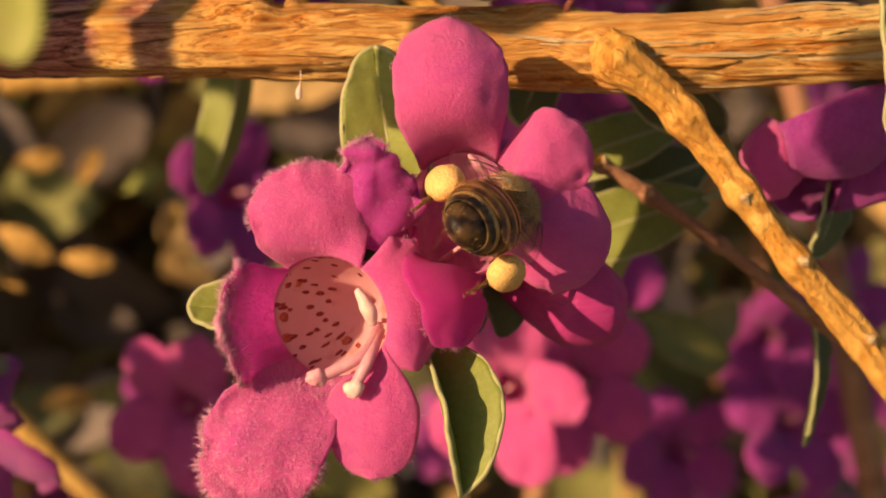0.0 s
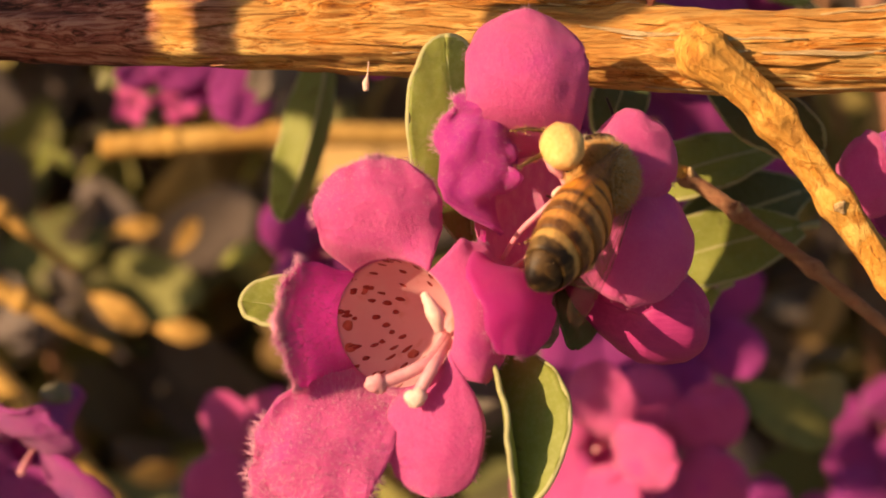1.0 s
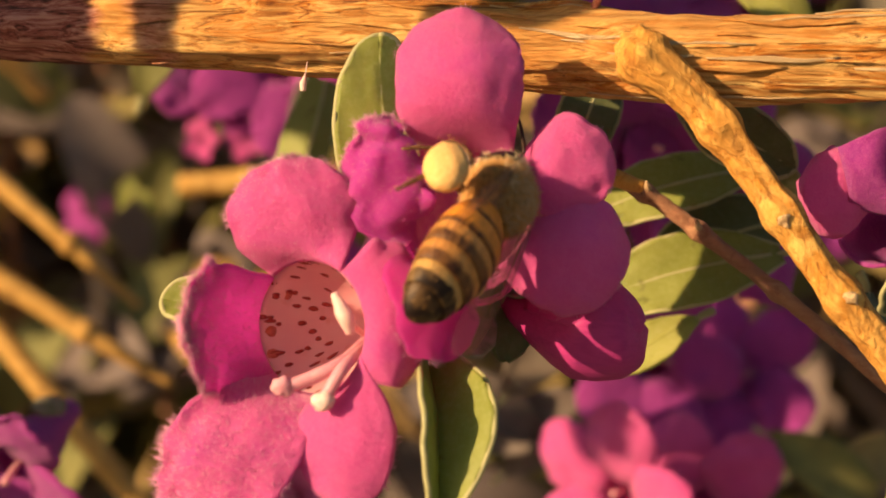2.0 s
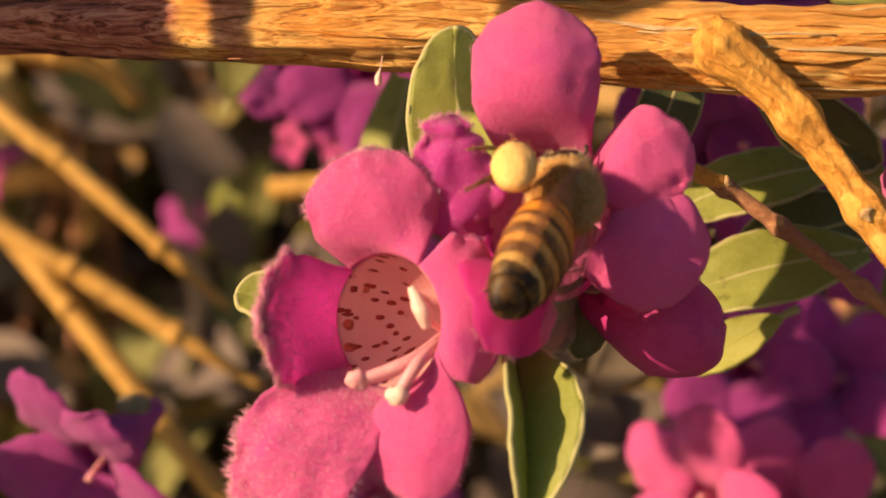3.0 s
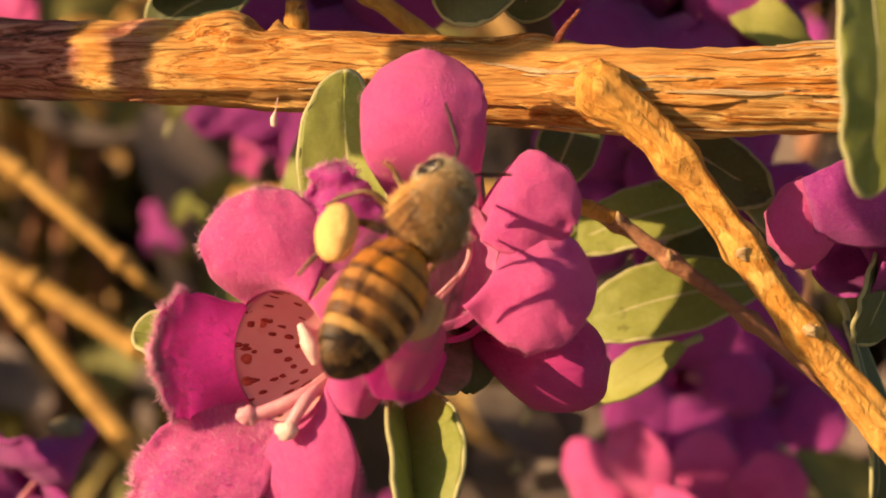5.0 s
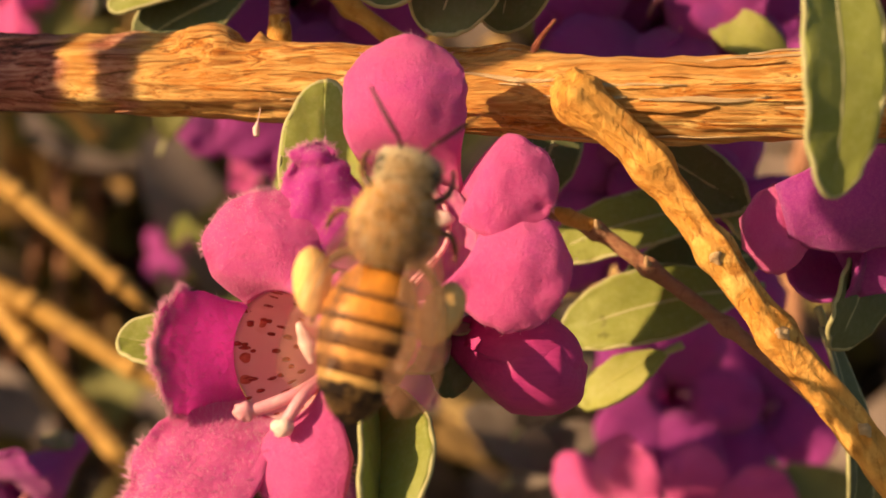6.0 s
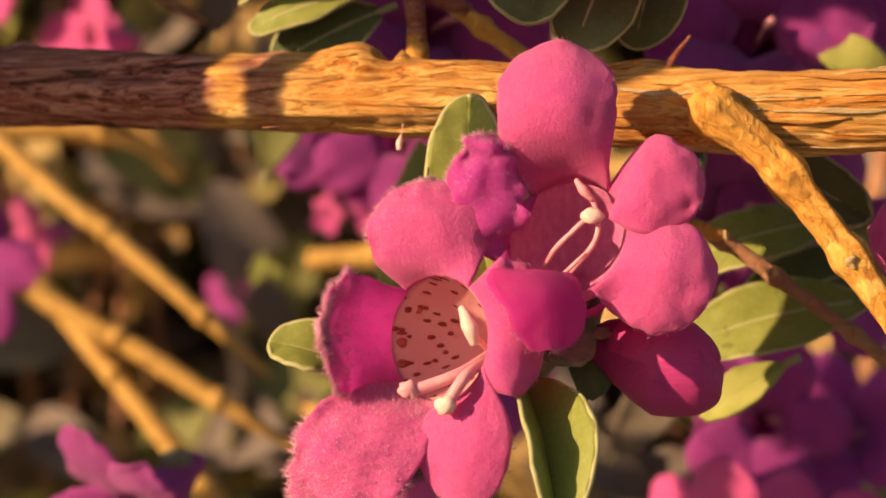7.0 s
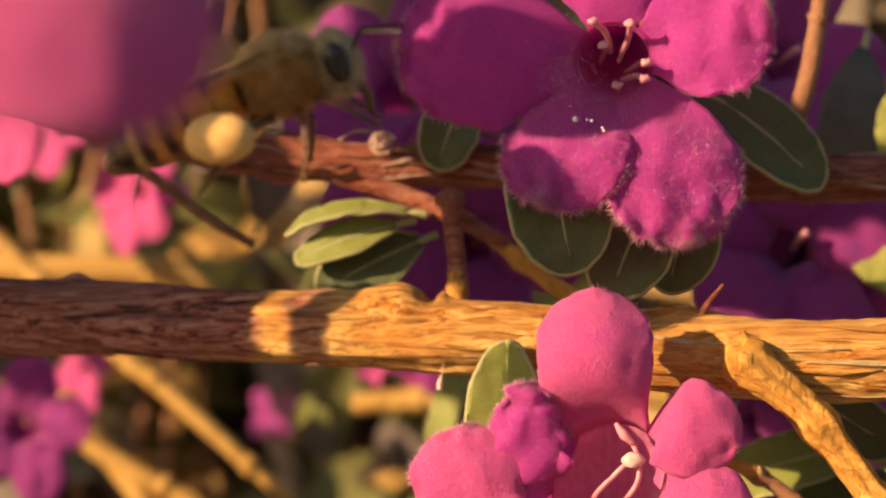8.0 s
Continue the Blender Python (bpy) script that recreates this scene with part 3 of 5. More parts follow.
# The open flower low on the shoot, its throat spotted.
flower_low = thing("sage_flower", (2.0, -5.0, 0.6), "open pink sage flower with fuzzy lobes and a brown-spotted throat", "flower", "flowers on the shoot")
LOW_BACK, LOW_MOUTH = (0.6, -4.2, 0.7), (-5.25, -10.9, 0.35)
low_arc = lambda a, b: rim_arc(LOW_BACK, LOW_MOUTH, 3.9, 0.88, a, b)
part("tube", bell(LOW_BACK, (-2.0, -7.32, 0.56), [0.7, 1.0, 1.4, 1.9, 2.3], 36, 0.98, 0.04, 2.0), PETAL_TUBE, flower_low)
part("throat", bell((-1.7, -6.95, 0.6), np.array(LOW_MOUTH) + unit(np.subtract(LOW_BACK, LOW_MOUTH)) * 0.98, [0.05, 1.8, 2.75, 3.35, 3.72], 36, 0.88, 0.04, 2.0, 0.08), THROAT, flower_low, "pale pink throat with brown spots")
lobe_part(flower_low, lobe_grid((-4.9, -10.2, 2.9), (-5.5, -10.8, 8.5), 6.3, (-0.1, -1, 0.1), 0.2, 0.35, 0.9, 0.1, 0.45, 3.1, rim=low_arc(50, 128)), PETAL, hair=(700, 260, 0.4), seed=11)
lobe_part(flower_low, lobe_grid((-8.3, -9.4, 0.6), (-10.2, -12.6, 0.7), 6.2, (0.8, -0.6, -0.05), -0.05, -0.12, 0.9, 0.2, 0.6, 5.3, rim=low_arc(128, 222)), PETAL_DEEP, hair=(2100, 480, 0.5), label="hairy petal in the backlit magenta", seed=12)
lobe_part(flower_low, lobe_grid((-6.0, -10.8, -1.7), (-10.8, -12.2, -9.0), 6.4, (-0.1, -1, 0.3), 0.08, 0.1, 0.75, 0.12, 0.55, 7.7, rim=low_arc(222, 278)), PETAL, hair=(3200, 620, 0.55), seed=13)
lobe_part(flower_low, lobe_grid((-3.0, -11.8, -1.6), (-3.2, -12.9, -7.9), 4.9, (-0.3, -1, 0.2), 0.10, 0.3, 0.65, 0.15, 0.35, 9.2, rim=low_arc(278, 335)), PETAL, hair=(60, 160, 0.3), seed=14)
lobe_part(flower_low, lobe_grid((-2.1, -13.1, 1.0), (1.0, -11.7, 0.9), 6.9, (-0.1, -1, 0.1), 0.12, 0.2, 0.9, 0.1, 0.5, 10.4, wide_at=0.5, rim=low_arc(-38, 50), blend=0.3), PETAL, hair=(50, 60, 0.3), seed=15)
throat_spots(flower_low, (-1.7, -6.95, 0.6), np.array(LOW_MOUTH) + unit(np.subtract(LOW_BACK, LOW_MOUTH)) * 0.98, [0.05, 1.8, 2.75, 3.35, 3.72], 0.88)
for pts, tipball in (([(-2.0, -10.0, -0.4), (-3.2, -12.6, -1.4), (-5.0, -13.0, -2.15), (-5.8, -13.0, -2.3)], (-5.85, -13.1, -2.3)), ([(-2.0, -10.4, -0.6), (-3.0, -12.9, -1.6), (-3.9, -13.2, -2.9)], (-4.0, -13.25, -3.1))):
    st = part("stamen", rod(pts, [0.26, 0.3, 0.32, 0.3], 12, 7), STAMEN, flower_low, "pale pink stamen")
    part("anther", ball(tipball, (0.56, 0.44, 0.46), 16, 10, 0.4, tipball[0]), STAMEN if len(pts) > 3 else ANTHER, st, "pale anther")
st = part("stamen", rod([(-2.0, -8.5, -0.2), (-2.6, -11.0, 0.4), (-2.8, -12.4, 0.9)], [0.15, 0.17, 0.16], 8, 6), STAMEN, flower_low, "pale stamen inside the throat")
part("anther", rod([(-2.6, -12.4, 0.0), (-2.85, -12.6, 0.9), (-3.3, -12.5, 1.9)], [0.24, 0.42, 0.2], 12, 6, 0.1, 1.2), ANTHER, st, "white elongated anther")

# The open flower above it, where the bee feeds.
flower_high = thing("sage_flower", (3.2, -4.2, 1.6), "open pink sage flower with five rounded petals, visited by the bee", "flower", "flowers on the shoot")
HIGH_BACK, HIGH_MOUTH = (3.2, -4.0, 2.6), (1.9, -10.6, 6.2)
high_arc = lambda a, b: rim_arc(HIGH_BACK, HIGH_MOUTH, 3.3, 1.15, a, b)
part("tube", bell(HIGH_BACK, (2.6, -7.0, 4.24), [0.8, 1.1, 1.6, 2.1, 2.4], 36, 1.15, 0.04, 4.0), PETAL_TUBE, flower_high)
part("throat", bell((2.7, -6.4, 3.9), np.array(HIGH_MOUTH) + unit(np.subtract(HIGH_BACK, HIGH_MOUTH)) * 0.98, [0.05, 1.7, 2.55, 3.0, 3.15], 36, 1.15, 0.04, 4.0, 0.05), THROAT_PALE, flower_high, "pale pink streaked throat")
lobe_part(flower_high, lobe_grid((1.35, -11.4, 9.5), (1.7, -10.8, 16.0), 6.1, (0, -1, 0.05), 0.2, 0.45, 0.86, 0.1, 0.3, 21.1, wide_at=0.5, rim=high_arc(50, 134), blend=0.22), PETAL, hair=(60, 60, 0.25), seed=21)
lobe_part(flower_high, lobe_grid((4.2, -10.6, 9.6), (8.7, -11.0, 7.2), 5.2, (-0.05, -1, 0.1), 0.16, 0.36, 0.88, 0.1, 0.4, 22.5, wide_at=0.5, rim=high_arc(5, 55), blend=0.3), PETAL, hair=(20, 40, 0.25), seed=22)
petal_right = lobe_part(flower_high, lobe_grid((4.5, -10.8, 5.0), (9.1, -11.6, 2.3), 5.9, (-0.05, -1, 0.1), 0.15, 0.36, 0.88, 0.12, 0.4, 23.9, wide_at=0.5, rim=high_arc(-62, 5), blend=0.3), PETAL, hair=(20, 40, 0.25), seed=23, at=(4.3, -10.8, 5.6))
petal_left = lobe_part(flower_high, lobe_grid((-1.7, -10.8, 4.8), (-2.4, -11.1, 10.9), 3.8, (0.1, -1, 0.1), 0.1, 0.35, 0.95, 0.2, 1.3, 24.2, rim=high_arc(128, 214), blend=0.2), PETAL_VIOLET, hair=(800, 300, 0.4), label="crumpled hairy pink petal", seed=24, at=(-0.4, -10.8, 5.2))
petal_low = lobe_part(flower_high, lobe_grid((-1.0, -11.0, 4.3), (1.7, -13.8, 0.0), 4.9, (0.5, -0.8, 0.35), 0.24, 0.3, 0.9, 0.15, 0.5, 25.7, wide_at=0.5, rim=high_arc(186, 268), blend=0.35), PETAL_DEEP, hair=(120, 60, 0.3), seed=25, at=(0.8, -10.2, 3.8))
st = part("stamen", rod([(0.4, -7.5, 3.3), (1.2, -9.2, 4.9), (2.4, -10.0, 6.1), (3.2, -10.2, 6.8)], [0.13, 0.15, 0.15, 0.14], 8, 8), STAMEN, flower_high, "pale curved stamen")
part("anther", ball((3.35, -10.4, 6.8), (0.62, 0.3, 0.42), 14, 9, 0.3), ANTHER, st, "white anther")
st = part("stamen", rod([(0.8, -7.2, 2.6), (2.6, -9.2, 4.4), (3.6, -9.9, 5.8), (3.5, -9.8, 7.4), (2.8, -9.7, 8.5)], [0.13, 0.15, 0.15, 0.15, 0.2], 8, 8), STAMEN, flower_high, "pale curved stamen")
part("anther", rod([(2.5, -9.9, 8.8), (2.9, -10.0, 8.2), (3.4, -9.9, 7.7)], [0.12, 0.28, 0.16], 8, 5), STAMEN, st)
part("style", rod([(0.2, -7.3, 2.6), (1.9, -9.4, 3.9), (3.0, -9.9, 4.9)], [0.11, 0.12, 0.1], 8, 8), STAMEN, flower_high, "thin pale style")
sep = part("sepal", blade((2.6, -5.0, 2.3), (1.0, -9.6, -0.7), 3.2, (-0.2, -0.5, -1), 0.2, bulge=0.12, cup=-0.3, seed=3), CALYX, flower_high, "grey-pink hairy sepal")

# The closed third flower with its calyx.
bud_flower = thing("sage_flower_bud", (3.4, -3.6, 0.4), "closed wine-pink sage bud, still furled, in a grey-green calyx", "flower bud", "flowers on the shoot")
part("furled_petals", rod([(3.3, -3.6, 0.5), (5.0, -4.6, 0.1), (7.4, -5.4, -0.9), (9.2, -5.6, -1.2), (10.2, -5.6, -1.0)], [0.9, 1.8, 2.65, 2.3, 0.9], 28, 9, 0.16, 0.4, 6), BUD, bud_flower)
part("outer_petal", blade((4.4, -6.2, 1.0), (10.1, -6.9, -0.6), 3.6, (0.1, -1, 0.5), 0.2, bulge=0.22, cup=0.5, narrow=0.5, seed=31, ruffle=0.25), BUD, bud_flower, "overlapping furled outer petal")
part("outer_petal", blade((4.6, -5.8, -0.9), (9.6, -6.6, -2.4), 3.4, (0.1, -1, -0.5), 0.2, bulge=0.2, cup=0.5, narrow=0.5, seed=33, ruffle=0.25), BUD, bud_flower, "overlapping furled outer petal")
part("sepal", blade((2.8, -4.4, 0.6), (3.3, -5.2, -2.6), 2.6, (0.5, -1, 0), 0.2, bulge=0.1, cup=-0.35, narrow=0.5, seed=5), LEAF_DARK, bud_flower, "dark green sepal with a pale rim")
part("sepal", blade((2.6, -4.2, 1.0), (4.4, -6.4, 0.9), 1.4, (0, -0.6, 1), 0.2, bulge=0.1, cup=0.3, seed=6), CALYX, bud_flower)
shoot = thing("flower_shoot", (2.4, -2.0, 13.0), "short grey-green flowering shoot under the branch", "twig")
part("stem", rod([(2.2, -3.2, 13.0), (3.2, -1.6, 9.0), (3.6, -2.4, 4.5), (3.0, -3.6, 1.4), (1.6, -4.4, 0.2), (0.2, -3.4, -1.6)], [0.6, 0.55, 0.6, 0.8, 0.6, 0.35], 12, 10, 0.08, 1.0), CALYX, shoot)


# ---- leaves ----
def leaf(foot, tip, width, face, label, material=LEAF, group="leaves of the shrub", rim=True, **k):
    """A thick oval leaf with a raised midrib and a pale rim."""
    opts = dict(bulge=0.08, cup=-0.15, narrow=0.22, curl=0.1, ruffle=0.25, seed=float(len(BASE)), wide_at=0.5)
    opts.update(k)
    ob = thing("leaf", foot, label, "leaf", group)
    g = lobe_grid(foot, tip, width, face, **opts)
    part("blade", sheet(g, 0.28), material, ob)
    mid = g.shape[1] // 2
    n = unit(np.array(face, float))
    part("midrib", rod(g[1:-2:3, mid] + n * 0.06, [0.16, 0.12, 0.06], 6, 3), LEAF_RIM if material is not LEAF_YOUNG else LEAF_YOUNG, ob, "fine raised midrib")
    if rim:
        part("rim", rod(rim_line(g)[::2], [0.13, 0.16, 0.16, 0.13], 6, 3), LEAF_RIM, ob, "pale rim")
    f, a = np.array(foot, float), unit(np.array(tip, float) - np.array(foot, float))
    part("stalk", rod([f - a * 1.2 + n * -0.3, f - a * 0.4, f + a * 0.8], [0.28, 0.24, 0.16], 7, 4), LEAF_RIM, ob, "short pale stalk")
    return ob


low_leaf = leaf((-0.3, -7.2, -1.9), (1.65, -12.6, -9.4), 3.7, (0.35, -1, 0.1), "folded sage-green leaf, half shaded, hanging below the flowers", fold=1.5, cup=0)
leaf((-10.0, -4.4, -0.8), (-14.4, -5.2, 0.35), 3.0, (0.1, -1, 0.5), "small cupped green leaf with a pale rim beside the fuzzy petals", fold=0.4, cup=0)
leaf((-2.0, -4.8, 3.0), (-3.5, -6.2, 14.0), 4.7, (-0.25, -1, 0.0), "large cupped sage-green leaf standing behind the flower", fold=0.5, cup=0, wide_at=0.5)
leaf((-8.0, 29.0, 18.4), (-11.55, 29.4, 5.4), 3.5, (0.35, -1, 0.0), "narrow folded green leaf hanging behind the branch", fold=-0.9, cup=0, narrow=0.4)
leaf((19.1, 8.6, 8.9), (8.3, 7.6, 5.8), 3.7, (-0.3, -1, 0.35), "sage-green leaf on the side spray, lit by the sun")
leaf((20.4, 8.6, 3.8), (9.5, 7.6, 1.1), 4.7, (-0.3, -1, 0.3), "broad sage-green leaf with a twig's shadow across it")
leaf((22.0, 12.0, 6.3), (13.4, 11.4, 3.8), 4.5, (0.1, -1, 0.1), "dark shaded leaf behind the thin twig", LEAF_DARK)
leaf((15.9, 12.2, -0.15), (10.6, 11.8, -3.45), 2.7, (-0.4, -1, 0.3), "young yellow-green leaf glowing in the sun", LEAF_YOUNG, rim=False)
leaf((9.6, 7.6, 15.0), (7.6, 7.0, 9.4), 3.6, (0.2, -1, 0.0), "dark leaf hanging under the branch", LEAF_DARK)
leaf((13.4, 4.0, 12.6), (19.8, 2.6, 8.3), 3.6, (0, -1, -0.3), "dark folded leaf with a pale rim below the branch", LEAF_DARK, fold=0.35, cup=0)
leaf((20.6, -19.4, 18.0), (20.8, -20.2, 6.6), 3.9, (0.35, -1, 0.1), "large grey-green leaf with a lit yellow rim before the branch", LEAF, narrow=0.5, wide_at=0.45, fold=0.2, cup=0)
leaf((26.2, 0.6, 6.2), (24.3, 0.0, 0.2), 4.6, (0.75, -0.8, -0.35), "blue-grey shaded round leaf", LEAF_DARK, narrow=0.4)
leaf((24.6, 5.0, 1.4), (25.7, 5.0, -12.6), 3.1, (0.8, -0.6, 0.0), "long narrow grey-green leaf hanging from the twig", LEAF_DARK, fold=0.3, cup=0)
leaf((17.2, 5.4, 10.6), (20.6, 3.2, 6.0), 1.8, (0.2, -1, 0.4), "pale narrow leaf stalk and blade beside the pink bud", LEAF_YOUNG)

# The half-open pink flower beside the side twig.
right_flower = thing("sage_flower", (26.0, 1.0, 5.0), "half-open flower, one lobe in sunlit pink, the others coloured purple as shade", "flower", "flowers on the shoot")
# One flower in two materials: lit pink here, the shade's purple on the rest.
part("furled_petals", ball((20.7, -3.0, 6.5), (1.9, 1.6, 2.4), 24, 14, 0.2, 2), PETAL, right_flower, "rounded furled petals in the lit pink")
lobe_part(right_flower, lobe_grid((20.9, -4.9, 6.9), (28.6, -5.4, 9.0), 5.6, (0.6, -1, -0.3), 0.14, 0.3, 0.6, 0.1, 0.3, 41.0), PETAL_SHADE, label="petal coloured purple as in shade")
lobe_part(right_flower, lobe_grid((24.4, -1.0, 5.0), (31.0, -2.4, 8.6), 6.5, (0.1, -1, 0.1), 0.14, 0.3, 0.7, 0.1, 0.3, 42.0), PETAL_SHADE, label="petal coloured purple as in shade")
part("tube", bell((27.5, 4.0, 4.5), (23.6, -0.8, 5.0), [0.7, 1.2, 2.0, 2.3], 24, 1.0, 0.2, 3.0), PETAL_SHADE, right_flower)

# ---- above the branch ----
upper = thing("upper_branch", (-60, 8, 38), "shaded red-brown branch crossing above with peeling bark", "branch")
UPPER = [(-62, 5, 39.5), (-36, 5, 31.6), (-23.5, 4.5, 28.0), (-13.5, 4.5, 26.7), (-4, 5, 26.5), (12, 5.5, 25.7), (20, 6, 25.6), (40, 7, 25), (60, 8, 24)]
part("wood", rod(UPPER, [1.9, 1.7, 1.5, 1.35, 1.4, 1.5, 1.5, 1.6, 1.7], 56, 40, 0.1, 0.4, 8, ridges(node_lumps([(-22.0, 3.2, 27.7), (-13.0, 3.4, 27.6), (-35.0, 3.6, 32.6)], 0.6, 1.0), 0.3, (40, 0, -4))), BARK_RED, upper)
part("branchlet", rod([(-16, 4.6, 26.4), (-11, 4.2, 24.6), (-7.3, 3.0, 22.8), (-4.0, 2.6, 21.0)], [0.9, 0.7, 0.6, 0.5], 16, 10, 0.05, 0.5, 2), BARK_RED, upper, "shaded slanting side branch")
for (x, y, z), r, mat, label in (((-22.3, 2.9, 27.0), 0.95, BARK_RED, "curled bark round a knot"), ((-11.9, 3.0, 27.6), 0.75, BARK_PALE, "pale curled bark round a knot")):
    for turn, q in ((0.0, 1.0), (1.1, 0.62), (2.3, 0.34)):
        ring = [(x + r * q * math.cos(t + turn), y - 0.25 - 0.35 * (1 - q) + 0.1 * math.sin(2 * t), z + r * q * 0.85 * math.sin(t + turn)) for t in np.linspace(0.3, 5.9, 12)]
        part("knot", rod(ring, [0.10, 0.24, 0.28, 0.22, 0.1], 9, 3, 0.06, 2.0, turn), mat, upper, label)
part("side_limb", rod([(-36.0, 4.0, 36.0), (-31.6, 3.2, 32.6), (-27.8, 2.9, 31.2), (-24.6, 2.9, 29.8), (-22.9, 3.1, 28.2), (-22.5, 3.4, 27.2)], [0.95, 0.85, 0.75, 0.62, 0.5, 0.3], 22, 14, 0.12, 0.8, 5), BARK_RED, upper, "thinner limb grown along the branch")
part("dangling_fibre", rod([(-27.2, 2.6, 28.0), (-27.5, 2.4, 26.9), (-27.9, 2.4, 24.9), (-28.1, 2.4, 23.6), (-27.9, 2.5, 21.9)], [0.09, 0.06, 0.10, 0.04, 0.03], 6, 6), BARK_PALE, upper, "thin white dangling bark fibre")
for k in range(34):
    x0, ln, a = rng.uniform(-36, 18), rng.uniform(3.0, 8.0), rng.uniform(-0.9, 1.25)
    o = np.array((0, -math.cos(a), math.sin(a)))
    line = []
    for t in np.linspace(0, 1, 6):
        c = np.array([np.interp(x0 + ln * t, [p[0] for p in UPPER], [p[q] for p in UPPER]) for q in range(3)])
        a2 = a + 0.25 * math.sin(3.1 * t + k)
        rad = np.interp(x0 + ln * t, [-62, -36, -23.5, -13.5, -4, 12, 60], [1.9, 1.7, 1.5, 1.35, 1.4, 1.5, 1.7])
        line.append(c + np.array((0, -math.cos(a2), math.sin(a2))) * (rad + 0.06))
    part("bark_fibre", rod(line, [0.05, rng.uniform(0.09, 0.2), 0.05], 6, 3, 0.03, 2.0, k), BARK_PALE if k % 3 == 0 else BARK_RED, upper)
for k in range(16):
    x = -24 + 2.6 * k
    c = np.array([np.interp(x, [p[0] for p in UPPER], [p[q] for p in UPPER]) for q in range(3)])
    a = rng.uniform(-1.0, 1.3)
    o = np.array((0, -math.cos(a), math.sin(a)))
    w = np.array((rng.uniform(1.0, 3.0), 0, rng.uniform(-0.3, 0.2)))
    part("bark_strip", blade(c - w + o * 1.45, c + w + o * 1.55, 0.5, o, 0.07, seed=k, narrow=0.3), BARK_FLAKE if k % 4 == 0 else BARK_RED, upper)
post = thing("upright_twig", (-6.9, 0.6, 17.0), "short upright twig, dark above, its foot coloured as sunlit", "twig")
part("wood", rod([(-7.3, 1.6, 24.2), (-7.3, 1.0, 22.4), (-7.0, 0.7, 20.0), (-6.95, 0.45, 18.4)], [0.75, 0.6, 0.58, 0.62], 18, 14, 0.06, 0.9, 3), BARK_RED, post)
# The sun on the foot is put in as a lighter bark.
part("foot", rod([(-6.96, 0.5, 18.9), (-6.93, 0.4, 18.0), (-6.9, 0.2, 16.6)], [0.6, 0.66, 0.72], 18, 10, 0.08, 1.2, 3), BARK_TWIG, post, "tan foot of the twig, coloured as sunlit")
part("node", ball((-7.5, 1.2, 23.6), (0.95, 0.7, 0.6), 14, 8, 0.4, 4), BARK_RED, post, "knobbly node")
orange = thing("orange_twig", (0.6, 2.0, 17.0), "bright orange peeled twig behind the branch", "twig")
part("wood", rod([(-8.5, 3.4, 24.0), (-5.6, 3.0, 22.0), (-3.0, 2.8, 19.9), (0.6, 2.2, 17.2), (2.4, 1.2, 15.6)], [0.32, 0.45, 0.55, 0.6, 0.6], 14, 12, 0.08, 1.0, 6, node_lumps([(-3.2, 2.8, 20.0)], 0.25, 0.6)), BARK_ORANGE, orange)
leaf((-19.9, -47.0, 18.1), (-19.9, -47.0, 12.0), 2.6, (-0.3, -1, 0.1), "yellow-green leaf hanging close before the branch, out of focus", LEAF_YOUNG, rim=False)
leaf((-10.2, 2.6, 23.0), (-18.2, 3.0, 21.9), 2.0, (0.1, -0.7, 0.9), "curled green leaf lit along its rim above the branch", LEAF, fold=0.5, cup=0)
leaf((-11.0, 3.2, 22.4), (-17.6, 3.4, 20.2), 2.2, (0.1, -0.9, 0.2), "green leaf under the curled one", LEAF)
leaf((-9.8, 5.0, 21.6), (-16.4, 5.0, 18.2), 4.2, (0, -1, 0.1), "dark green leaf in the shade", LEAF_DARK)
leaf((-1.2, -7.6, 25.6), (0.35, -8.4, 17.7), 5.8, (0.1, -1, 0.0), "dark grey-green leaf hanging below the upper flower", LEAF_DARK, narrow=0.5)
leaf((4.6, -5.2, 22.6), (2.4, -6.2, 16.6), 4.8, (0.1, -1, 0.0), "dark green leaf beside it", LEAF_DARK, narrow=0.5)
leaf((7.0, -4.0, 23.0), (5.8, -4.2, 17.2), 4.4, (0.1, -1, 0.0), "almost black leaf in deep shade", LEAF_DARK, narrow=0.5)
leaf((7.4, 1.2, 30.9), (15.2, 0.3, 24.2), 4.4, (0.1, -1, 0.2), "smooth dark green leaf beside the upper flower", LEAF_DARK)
leaf((25.1, 20.0, 19.7), (19.5, 20.0, 23.1), 3.1, (-0.3, -1, 0.2), "young yellow-green leaf above the branch", LEAF_YOUNG, rim=False)
leaf((24.0, 15.0, 34.9), (21.6, 14.0, 28.1), 3.6, (-0.2, -1, 0.2), "pale green leaf hanging from the upper branch", LEAF_YOUNG, rim=False)
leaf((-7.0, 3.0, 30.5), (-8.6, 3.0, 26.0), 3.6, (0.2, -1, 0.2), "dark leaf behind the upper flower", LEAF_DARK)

top_flower = thing("sage_flower", (3.0, -8.0, 29.5), "large hairy magenta sage flower above the branch, beaded with dew", "flower", "flowers above the branch")
TOP_BACK, TOP_MOUTH = (3.2, -7.5, 31.0), (2.7, -15.2, 27.8)
top_arc = lambda a, b: rim_arc(TOP_BACK, TOP_MOUTH, 2.1, 1.0, a, b)
part("tube", bell(TOP_BACK, np.array(TOP_MOUTH) + unit(np.subtract(TOP_BACK, TOP_MOUTH)) * 0.7, [0.8, 1.4, 2.0, 2.15], 30, 1.0, 0.04, 7.0), PETAL_DEEP, top_flower)
